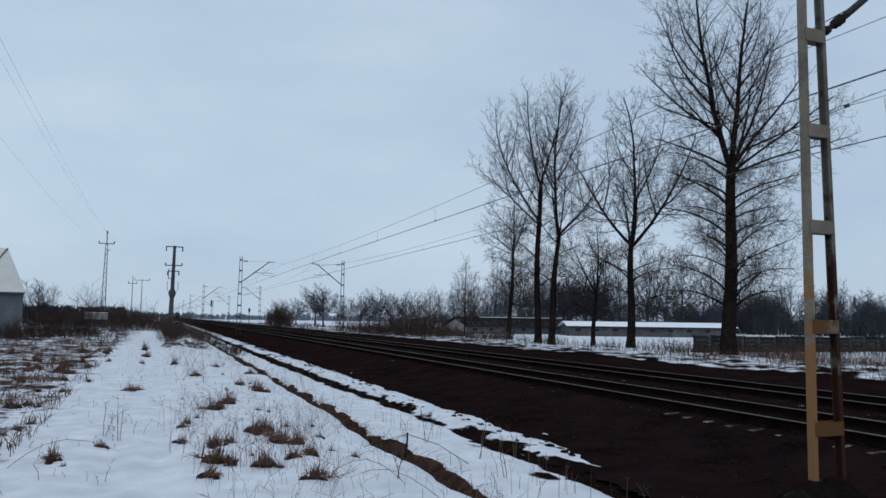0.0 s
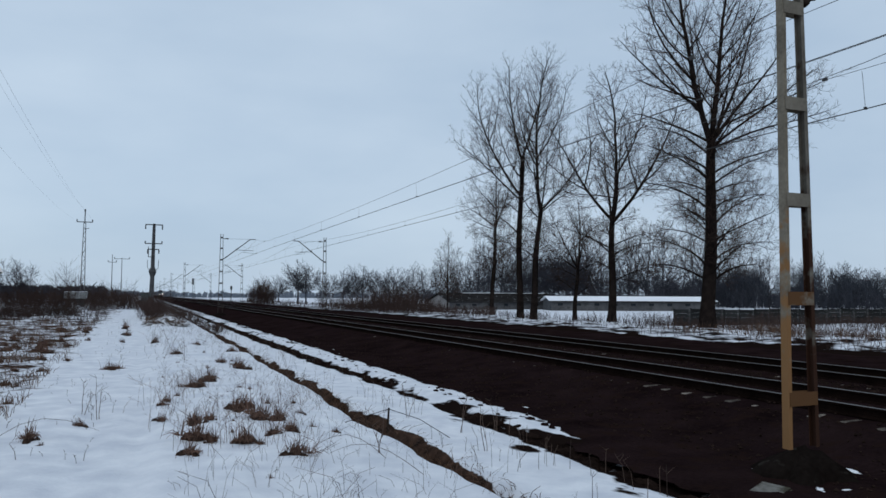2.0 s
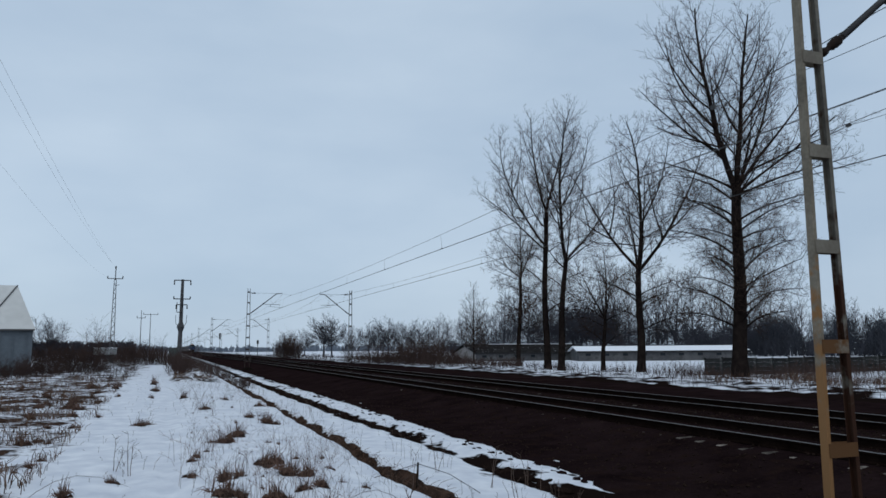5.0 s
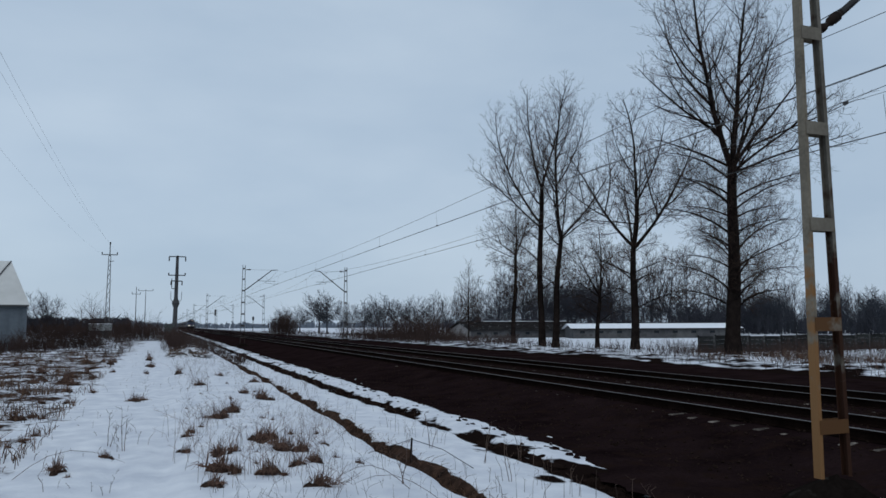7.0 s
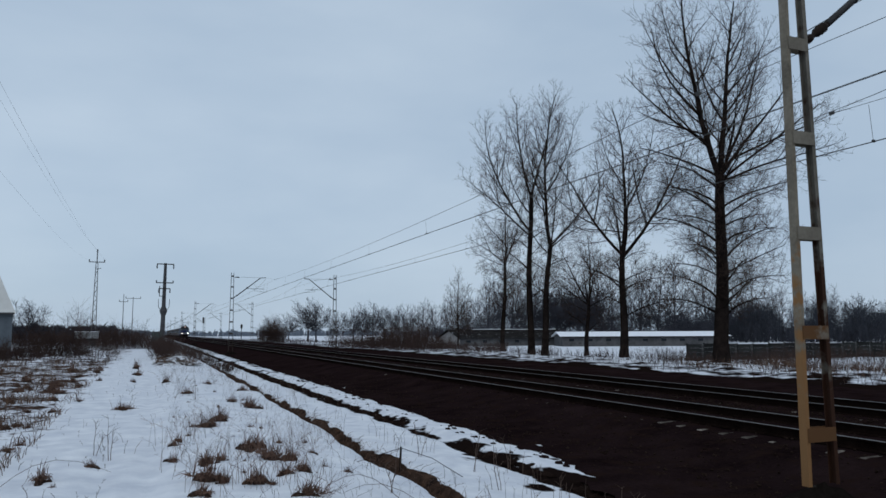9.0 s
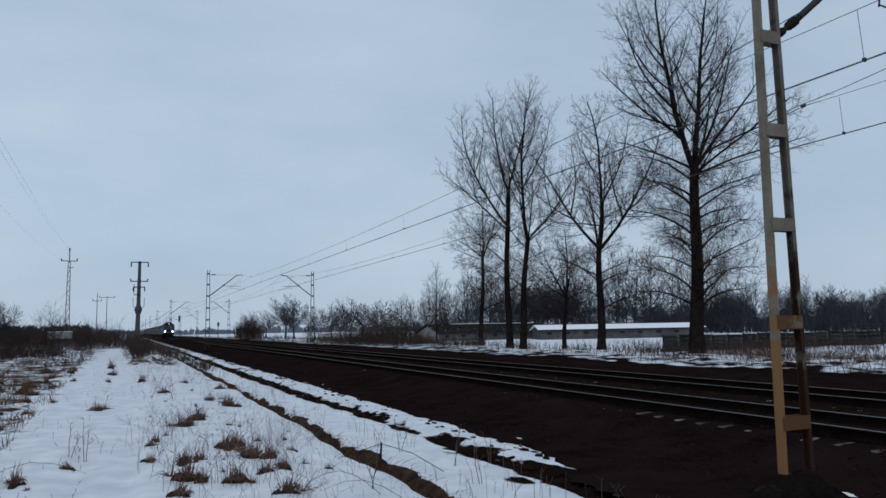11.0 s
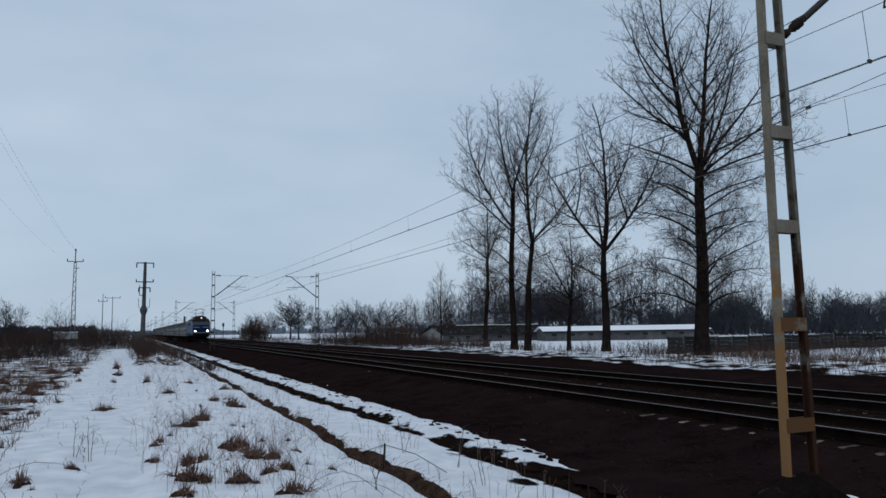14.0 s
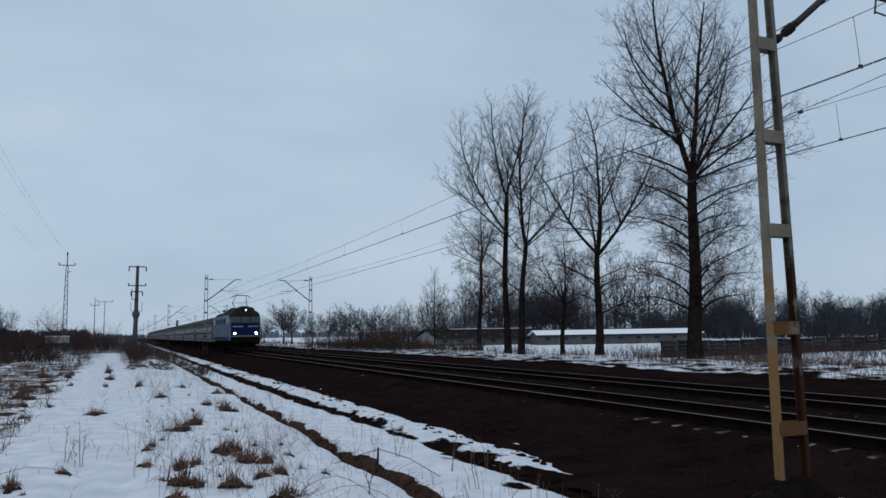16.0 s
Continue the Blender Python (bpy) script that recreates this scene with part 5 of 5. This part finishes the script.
def left_spot(r):
    y = 6 + 43 * r.random() ** 1.2
    x = -1.35 - 0.02 * y - r.random() ** 1.1 * (1.2 + y * 0.26)
    k = noise.noise((x * 1.1, y * 0.6, 12))
    return (x, y, 0.6 + 0.9 * max(0, k)) if k > r.uniform(-0.2, 0.3) else None


def path_edge_spot(r):
    x, y = r.choice((r.gauss(-1.0, .35), r.gauss(0.5, .2), r.gauss(-0.55, 0.12))), 8 + 45 * r.random() ** 1.2
    return (x, y, r.uniform(.4, 1)) if r.random() < 0.8 else None


def ditch_spot(r):
    y = 4 + 47 * r.random() ** 1.5
    return r.gauss(4.10, 0.10) - ditch_shift(y), y, r.uniform(0.4, 1.1)


def bank_spot(r):
    x, y = r.uniform(3.75, 5.4), 4 + 47 * r.random() ** 1.3
    return (x, y, r.uniform(.6, 1)) if noise.noise((x, y * .4, 3)) > 0 else None


thing("meadow_stalks", "thin dry stalks standing out of the snow", "dry stalks", kind="stuff", geo=stalk_geo(1, scatter(21, 3600, meadow_spot), (0.08, 0.42), 0.0021, 0.9, 1), material=STALK)
spots, near = [], random.Random(29)
for x, y, s in TUSSOCKS:  # long bent stems round the tussocks
    if x > 0.2 and s > 0.35:
        spots += [(x + near.gauss(0, 0.22), y + near.gauss(0, 0.3), near.uniform(0.6, 1.2)) for i in range(11)]
thing("tussock_stems", "long bent reddish stems round the tussocks", "dry stalks", kind="stuff", geo=stalk_geo(9, spots, (0.2, 0.5), 0.0024, 0.8, 2), material=TUFT)
thing("field_weeds", "dense rust-brown dry weeds in the snowy field", "dry weeds", kind="stuff", geo=stalk_geo(2, scatter(22, 16000, left_spot), (0.10, 0.36), 0.006, 0.7, 1), material=GRASS)
thing("path_weeds", "scattered dry stems along the path", "dry stalks", kind="stuff", geo=stalk_geo(3, scatter(23, 260, path_edge_spot), (0.07, 0.24), 0.0032, 0.6, 3), material=STALK)
thing("ditch_grass", "matted brown grass on the wall of the ditch", "ditch grass", kind="stuff", geo=stalk_geo(4, scatter(24, 3200, ditch_spot), (0.05, 0.16), 0.004, 1.4, 1), material=GRASS)
thing("bank_stalks", "sparse reddish stalks on the snowy bank", "dry stalks", kind="stuff", geo=stalk_geo(5, scatter(25, 420, bank_spot), (0.2, 0.5), 0.0035, 0.3, 2), material=STALK)


def tall_weed(x, y, h, seed, label):
    rnd = random.Random(seed)
    w = thing("tall_weed", label, "weed", pose(x, y, ground_z(x, y)), group="tall dead weeds")
    g = Geo()
    for s in range(2):
        a = rnd.uniform(0, 6.28)
        pts = [Vector((0.03 * s, 0, -0.03))]
        d = Vector((math.cos(a) * 0.2, math.sin(a) * 0.2, 1)).normalized()
        for i in range(5):
            d = (d + Vector((rnd.uniform(-.18, .18), rnd.uniform(-.18, .18), 0))).normalized()
            pts.append(pts[-1] + d * h * (0.2 if s == 0 else 0.14))
        g.tube(pts, [0.0055, 0.005, 0.0045, 0.004, 0.003, 0.002], 5)
        for i in range(6):
            b = pts[rnd.randrange(2, 6)]
            e = b + Vector((rnd.uniform(-.16, .16), rnd.uniform(-.16, .16), rnd.uniform(.05, .22))) * h
            g.tube([b, b.lerp(e, .6), e], [0.003, 0.0024, 0.0016], 4)
    part("stem", g, STALK, w)
    return w


for i, (x, y, h) in enumerate([(-0.5, 11.4, 0.62), (-0.72, 11.8, .5), (4.45, 9.2, 0.75), (4.6, 10.4, .7), (3.95, 21.5, 0.85), (1.1, 20.5, .8), (4.3, 12.0, .6), (2.6, 8.2, .5), (5.4, 10.8, .5), (0.9, 24.5, .8)]):
    tall_weed(x, y, h, 90 + i, "dead branched weed standing in the snow")


def build_stake():
    s = thing("wooden_stake", "short dark stake with slack wire on the ditch wall", "stake", pose(3.66, 11.1, ground_z(3.66, 11.1)))
    part("post", Geo().tube([Vector((0, 0, -0.1)), Vector((0.01, 0, 0.22)), Vector((0.02, 0, 0.44))], [0.018, 0.017, 0.015], 7), BARK, s)
    part("wire", Geo().tube([Vector((-0.75, -0.25, 0.30)), Vector((-0.4, -0.12, 0.35)), Vector((0.02, 0, 0.42)), Vector((0.35, -0.5, 0.32)), Vector((0.62, -1.05, 0.12))], [0.005] * 5, 4), BARK, s)
    return s


build_stake()


def build_bent_stem(x, y, reach, turn, label):
    b = thing("bent_stem", label, "dead stem", pose(x, y, ground_z(x, y), 0, 0, turn), group="bent dead stems")
    pts = [Vector((reach * u, 0.05 * math.sin(u * 5), 0.30 * math.sin(u * 2.9) * (1 - 0.3 * u))) for u in (0, .15, .3, .5, .7, .85, 1)]
    part("stem", Geo().tube(pts, [0.0032, 0.003, 0.003, 0.0028, 0.0025, 0.002, 0.0015], 5), STALK, b)
    return b


build_bent_stem(2.75, 7.1, 1.3, 130, "long dead stem arching over the snow")
build_bent_stem(2.6, 7.9, 0.9, 150, "thin dead stem arching over the snow")
build_bent_stem(-1.55, 9.6, 1.2, 20, "long dead stem lying on the snow")

def clod_geo(seed, spots):
    """Torn lumps of turf and cinder."""
    r = random.Random(seed)
    g = Geo()
    for x, y, s in spots:
        z, k, n = ground_z(x, y), len(g.v), 7
        turn = r.uniform(0, 6.28)
        for ring, (f, h) in enumerate(((1.0, -0.05), (0.85, 0.22), (0.45, 0.42))):
            for i in range(n):
                a = turn + 2 * math.pi * i / n
                w = s * f * r.uniform(0.65, 1.25)
                g.v.append((x + math.cos(a) * w, y + math.sin(a) * w * 1.5, z + s * h * r.uniform(0.6, 1.3) - (0.04 if ring == 0 else 0)))
        for ring in range(2):
            for i in range(n):
                a, b = k + ring * n + i, k + ring * n + (i + 1) % n
                g.f.append((a, b, b + n, a + n))
        g.f.append(tuple(k + 2 * n + i for i in range(n)))
    return g


def strip_spot(r):
    y = 5.5 + 55 * r.random() ** 1.5
    d = y - 15.3
    x = 5.62 - max(-0.03, min(0.13 * d, 0.033 * d, 0.4))
    return (r.gauss(x, 0.09 + 0.001 * y), y, r.uniform(0.04, 0.11) + min(0.004 * y, 0.1)) if noise.noise((3.0, y * 1.4, 8)) > r.uniform(-0.4, 0.3) and not 13.6 < y < 16.8 else None


def edge_spot(r):
    y = 5 + 30 * r.random() ** 1.5
    return r.gauss(6.25, 0.16), y, r.uniform(0.02, 0.085)


# lumps added to thicken the painted dark strip below the snow lip
thing("turf_clods", "torn clods of turf, coloured dark for the shaded gap along the bank", "earth clods", kind="stuff", geo=clod_geo(6, scatter(31, 520, strip_spot)), material=CLOD)
thing("ballast_clods", "dark lumps of cinder and stone at the snow edge", "earth clods", kind="stuff", geo=clod_geo(7, scatter(32, 80, edge_spot)), material=BALLAST)

# snow heap beside the path, and remnants of snow on the ballast edge
heap = thing("snow_heap", "low hump of snowy turf with dead grass beside the path", "snow heap", pose(1.25, 45, ground_z(1.25, 45)))
part("snow", mound_geo(9, 1.2, 2.4, 0.42, 26, 0.4), SNOWY_TURF, heap, smooth=True)
for k, spot in enumerate(((0, -0.5, 0.2), (0.6, -1.3, 0.08), (-0.5, 0.3, 0.2), (0.3, 0.9, 0.2), (-0.5, -1.4, 0.1))):
    part("grass", tussock_mesh(71 + k, 220, 0.5, 0.42), GRASS, heap).location = spot
rnd = random.Random(15)
snow_kinds = []
for i in range(20):
    if i < 6:
        x, y, s = ((6.62, 9.5, .30), (6.75, 8.9, .22), (6.6, 8.3, .18), (6.45, 9.0, .10), (6.9, 10.2, .08), (7.05, 7.75, .08))[i]
    else:
        y = 6.5 + 26 * rnd.random() ** 1.5
        x, s = 6.55 + abs(rnd.gauss(0, 0.28)), rnd.uniform(0.04, 0.13)
    m = pose(x, y, bed_z(x, y) - 0.01, 0, 0, rnd.uniform(0, 360))
    if i < 3:
        o = thing("snow_patch", "small leftover patch of snow on dark stones", "snow patch", m, group="snow patches on the ballast", geo=mound_geo(i + 40, 1.0, 0.6, 0.16, 30, 0.9), material=SNOW, smooth=True)
        o.scale = (s, s, s)
        snow_kinds.append(o)
    else:
        copy_thing(snow_kinds[i % 3], m).scale = (s, s * rnd.uniform(.5, 1), s)
for i, (x, y, k) in enumerate(((7.05, 6.95, .13), (7.02, 6.02, .17), (8.05, 6.50, .13), (7.3, 5.9, .07))):
    copy_thing(snow_kinds[i % 3], pose(x, y, bed_z(x, y), 0, 0, 50 * i)).scale = (k, k * .8, k)
slab = thing("concrete_slab", "small mossy concrete slab half sunk in the ballast", "slab", pose(6.42, 6.15, bed_z(6.42, 6.15) + 0.03, 3, -4, 24), geo=Geo().box(0, 0, 0, 0.42, 0.34, 0.16), material=CONCRETE, bevel=0.02)


# ---- the express train ----
LOCO_BLUE = surface("light_blue_paint", (0.075, 0.105, 0.150), (0.115, 0.150, 0.200), 2.0, 6, 0.7, bump=0.02, stain=(0.07, 0.09, 0.12), stain_at=0.62)
LOCO_DARK = surface("dark_blue_paint", (0.0045, 0.012, 0.052), (0.0075, 0.020, 0.075), 1.5, 6, 0.75, bump=0.02)
STRIPE = surface("pale_stripe", (0.18, 0.23, 0.30), (0.24, 0.29, 0.36), 1.0, 6, 0.5, bump=0)
LOCO_DEEP = surface("mid_blue_paint", (0.020, 0.042, 0.070), (0.034, 0.062, 0.10), 1.0, 6, 0.75, bump=0.02)
ROOF_GREY = surface("sooty_roof", (0.016, 0.016, 0.018), (0.036, 0.034, 0.034), 1.5, 6, 0.85, bump=0.1)
UNDER = surface("grimy_running_gear", (0.005, 0.0045, 0.004), (0.015, 0.013, 0.012), 0.6, 7, 0.9, bump=0.1)
COACH_GREY = surface("coach_grey_paint", (0.125, 0.115, 0.112), (0.20, 0.185, 0.18), 2.5, 6, 0.75, bump=0.02, stain=(0.08, 0.085, 0.09), stain_at=0.6)
COACH_BLUE = surface("coach_blue_band", (0.02, 0.024, 0.034), (0.034, 0.04, 0.055), 2.0, 6, 0.8, bump=0.02)
COACH_ROOF = surface("coach_roof", (0.030, 0.030, 0.031), (0.058, 0.057, 0.056), 2.5, 6, 0.8, bump=0.05)
# lighter than the other glass: some sky reflection is put into the colour
CAB_GLASS = window_glass("cab_glass", (0.045, 0.055, 0.065))
COACH_GLASS = window_glass("coach_glass", (0.016, 0.018, 0.02))
LAMP_WARM = glow("headlamp_warm", (1.0, 0.72, 0.46), 60.0)
LAMP_WHITE = glow("headlamp_white", (1.0, 0.86, 0.68), 45.0)
LAMP_TOP = glow("top_lamp", (1.0, 0.75, 0.68), 3.0)


def shell(width, base, shoulder, top, y, rake=0.0, rake_from=2.0, narrow=1.0):
    """One cross-section of a vehicle body."""
    w = width * narrow / 2
    half = [(w, base), (w, shoulder - 0.35), (w - 0.03, shoulder), (w - 0.20, shoulder + (top - shoulder) * 0.5), (w - 0.62, top - 0.09), (0.35, top)]
    ring = half + [(-x, z) for x, z in reversed(half)]
    return [(x, y + rake * max(0.0, z - rake_from), z) for x, z in ring]


def bogie(parent, y, wheel_r, base):
    b = part("bogie", Geo().box(0, y, 0.72, 2.3, base + 1.1, 0.35).box(-1.05, y, 0.55, 0.18, base + 0.5, 0.3).box(1.05, y, 0.55, 0.18, base + 0.5, 0.3), UNDER, parent)
    for dy in (-base / 2, base / 2):
        for s in (-1, 1):
            part("wheel", Geo().tube([Vector((s * 0.68, y + dy, wheel_r)), Vector((s * 0.82, y + dy, wheel_r))], [wheel_r, wheel_r], 20), UNDER, b)
    return b


def build_locomotive():
    t = thing("electric_locomotive", "blue electric locomotive with lit headlamps and raised pantograph", "locomotive")
    L = 15.9
    g = Geo()
    W, S, T = 3.08, 3.15, 3.92
    g.loft([shell(W - .05, 1.0, S, T - .06, 0.45, 0.14, 2.3, 0.93), shell(W - .02, 1.0, S, T - .02, 0.75, 0.09, 2.3, 0.985), shell(W, 1.0, S, T, 1.4), shell(W, 1.0, S, T, L - 1.4),
            shell(W - .02, 1.0, S, T - .02, L - 0.75, -0.09, 2.3, 0.985), shell(W - .05, 1.0, S, T - .06, L - 0.45, -0.14, 2.3, 0.93)])
    body = part("body", g, LOCO_BLUE, t, "light blue painted body")
    part("front_panel", Geo().box(0, 0.43, 2.10, 2.78, 0.05, 1.20), LOCO_DARK, body, "dark blue front panel", bevel=0.01)
    upper = part("window_surround", Geo().box(0, 0, 0, 2.74, 0.05, 0.80), LOCO_DEEP, body, "mid-blue window surround")
    upper.location, upper.rotation_euler = (0, 0.50, 3.06), (radians(-8), 0, 0)
    for s in (-1, 1):
        part("stripe", Geo().box(s * 0.74, 0.39, 2.36, 1.0, 0.03, 0.10), STRIPE, body)
    for x, w in ((-0.92, 0.80), (0.0, 0.74), (0.92, 0.80)):
        pane = part("windscreen", Geo().box(0, 0, 0, w, 0.04, 0.60), CAB_GLASS, body, "dark windscreen pane")
        pane.location, pane.rotation_euler = (x, 0.465, 3.05), (radians(-8), 0, 0)
    part("roof", Geo().loft([shell(2.5, 3.75, 3.82, 4.08, y) for y in (1.0, L - 1.0)]), ROOF_GREY, t, "sooty dark roof")
    part("front_visor", Geo().loft([shell(2.7, 3.42, 3.56, 3.90, 0.50), shell(2.9, 3.42, 3.60, 4.02, 0.85), shell(2.9, 3.42, 3.60, 4.02, 2.2), shell(2.7, 3.42, 3.6, 3.95, 2.7)]), ROOF_GREY, t, "dark brow over the windscreen")
    part("lamp_housing", Geo().loft([shell(1.75, 3.6, 4.12, 4.30, 0.56), shell(1.8, 3.6, 4.16, 4.40, 0.8), shell(1.8, 3.6, 4.16, 4.40, 2.4), shell(1.6, 3.6, 4.0, 4.2, 2.9)]), ROOF_GREY, t, "dark roof hump with lamp")
    part("roof_equipment", Geo().box(0, 6.6, 4.22, 1.3, 2.2, 0.35).box(0, 9.5, 4.2, 1.1, 1.6, 0.3), ROOF_GREY, t, bevel=0.04)
    for s, mtl in ((-1, LAMP_WARM), (1, LAMP_WHITE)):
        h = part("headlamp", Geo().tube([Vector((s * 1.04, 0.46, 1.68)), Vector((s * 1.04, 0.33, 1.68))], [0.17, 0.16], 16), LOCO_DEEP, t)
        part("lens", Geo().tube([Vector((s * 1.04, 0.325, 1.68)), Vector((s * 1.04, 0.31, 1.68))], [0.09, 0.085], 16), mtl, h, "glowing lamp")
    h = part("top_headlamp", Geo().tube([Vector((0, 0.62, 3.98)), Vector((0, 0.40, 3.98))], [0.20, 0.19], 16), ROOF_GREY, t)
    part("lens", Geo().tube([Vector((0, 0.395, 3.98)), Vector((0, 0.38, 3.98))], [0.075, 0.07], 16), LAMP_TOP, h, "glowing lamp")
    part("buffer_beam", Geo().box(0, 0.42, 1.06, 2.8, 0.25, 0.60), UNDER, t)
    part("step_edge", Geo().box(0, 0.38, 1.40, 2.8, 0.22, 0.06), STRIPE, t, "pale edge of the front step")
    for s in (-1, 1):
        part("buffer", Geo().tube([Vector((s * 0.875, 0.3, 1.05)), Vector((s * 0.875, 0.02, 1.05)), Vector((s * 0.875, 0.0, 1.05)), Vector((s * 0.875, -0.05, 1.05))], [0.09, 0.09, 0.24, 0.24], 14), UNDER, t)
    part("coupling", Geo().rod((0, 0.3, 1.0), (0, -0.05, 0.95), 0.05).rod((0, -0.05, 0.95), (0, 0.0, 0.55), 0.04), UNDER, t)
    part("plough", Geo().box(0, 0.55, 0.40, 2.5, 0.12, 0.45), UNDER, t)
    part("underframe", Geo().box(0, L / 2, 0.95, 2.7, L - 1.2, 0.2).box(0, L / 2, 0.6, 2.3, 2.6, 0.6), UNDER, t)
    for y in (3.6, L - 3.6):
        bogie(t, y, 0.62, 3.05)
    for s in (-1, 1):
        for y, w in ((1.45, 0.62), (L - 1.45, 0.62)):
            part("cab_window", Geo().box(s * 1.53, y, 3.0, 0.06, w, 0.72), CAB_GLASS, t)
        for y in (2.55, L - 2.55):
            d = part("cab_door", Geo().box(s * 1.535, y, 2.3, 0.05, 0.62, 2.2), LOCO_BLUE, t, bevel=0.01)
            part("door_window", Geo().box(s * 1.565, y, 3.0, 0.02, 0.46, 0.66), CAB_GLASS, d)
        for y in (4.6, 6.8, 9.0, 11.2):
            part("grille", Geo().box(s * 1.535, y, 2.95, 0.05, 1.2, 0.55), LOCO_DARK, t)
        part("side_band", Geo().box(s * 1.535, L / 2, 1.2, 0.03, L - 2.6, 0.3), LOCO_DARK, t)
        part("handrail", Geo().rod((s * 1.5, 0.60, 1.3), (s * 1.5, 0.60, 2.3), 0.025), STRIPE, t)
    for y, up in ((4.2, 1.0), (L - 3.8, 0.12)):
        p = part("pantograph", Geo().box(0, y, 4.14, 1.5, 1.5, 0.10), DARK_STEEL, t)
        z0, zt = 4.18, 4.18 + 1.42 * up
        zm = (z0 + zt) / 2
        for s in (-1, 1):
            part("frame_arm", Geo().rod((s * 0.55, y - 0.5, z0), (s * 0.75, y + 0.75, zm), 0.04).rod((s * 0.75, y + 0.75, zm), (s * 0.5, y - 0.1, zt), 0.035), DARK_STEEL, p)
        part("knee_bar", Geo().rod((-0.75, y + 0.75, zm), (0.75, y + 0.75, zm), 0.025), DARK_STEEL, p)
        part("collector_head", Geo().tube([Vector((x, y - 0.1, zt + z)) for x, z in ((-0.98, -0.22), (-0.78, -0.04), (-0.55, 0.02), (0.55, 0.02), (0.78, -0.04), (0.98, -0.22))], [0.04] * 6, 6), DARK_STEEL, p)
    for o in t.children:  # the body rides above its running gear
        if o.name.split(".")[0] not in ("bogie", "underframe", "plough", "coupling", "buffer"):
            o.location.z += 0.2
    part("skirt", Geo().box(0, L / 2, 1.1, 2.6, L - 1.4, 0.3), UNDER, t)
    return t, L + 0.55


def build_coach():
    t = thing("passenger_coach", "grey express coach with a dark window band", "railway coach", group="coaches of the express train")
    L = 24.2
    body = part("body", Geo().loft([shell(2.83, 1.0, 3.1, 4.0, y) for y in (0.15, L - 0.15)]), COACH_GREY, t, "grey painted body")
    part("roof", Geo().loft([shell(2.84, 3.34, 3.42, 4.04, y) for y in (0.10, L - 0.10)]), COACH_ROOF, t, "ribbed grey roof")
    for s in (-1, 1):
        part("window_band", Geo().box(s * 1.417, L / 2, 2.42, 0.02, L - 3.4, 0.95), COACH_BLUE, body, "dark blue band")
        part("lower_stripe", Geo().box(s * 1.417, L / 2, 1.30, 0.02, L - 0.6, 0.12), COACH_BLUE, body)
        for i in range(11):
            w = part("window", Geo().box(s * 1.430, 2.6 + i * 1.9, 2.42, 0.02, 1.30, 0.80), UNDER, t)
            part("pane", Geo().box(s * 1.442, 2.6 + i * 1.9, 2.42, 0.015, 1.18, 0.68), COACH_GLASS, w)
        for y in (0.95, L - 0.95):
            d = part("door", Geo().box(s * 1.42, y, 2.1, 0.05, 0.85, 2.05), COACH_BLUE, t, bevel=0.01)
            part("door_window", Geo().box(s * 1.452, y, 2.5, 0.02, 0.5, 0.75), COACH_GLASS, d)
    part("gangway", Geo().box(0, L / 2, 2.1, 1.4, L + 0.5, 2.2), UNDER, t, "dark rubber gangway ends")
    part("underframe", Geo().box(0, L / 2, 0.92, 2.5, L - 1.0, 0.22).box(0.0, L / 2 - 2.5, 0.62, 2.2, 3.2, 0.5).box(0, L / 2 + 2.8, 0.64, 2.0, 2.2, 0.45), UNDER, t)
    for y in (2.9, L - 2.9):
        bogie(t, y, 0.46, 2.5)
    for i in range(4):
        part("roof_vent", Geo().box(0, 3.5 + i * 5.6, 4.07, 0.5, 0.9, 0.12), COACH_ROOF, t, bevel=0.03)
    return t, L + 0.5


loco, back = build_locomotive()
TRAIN = [(loco, 0.0)]
coach, pitch = build_coach()
for i in range(11):
    TRAIN.append((coach if i == 0 else copy_thing(coach, pose(TRACKS[0], 600, 0)), back + i * pitch))


def motions():
    rows = [(0.0, 572.0), (4.0, 445.0), (8.0, 320.0), (11.0, 226.5), (13.0, 165.0), (14.0, 134.5), (15.0, 104.5), (16.0, 74.4)]
    for ob, back in TRAIN:
        walk(ob, [(t, pose(TRACKS[0], y + back, 0)) for t, y in rows])


motions()
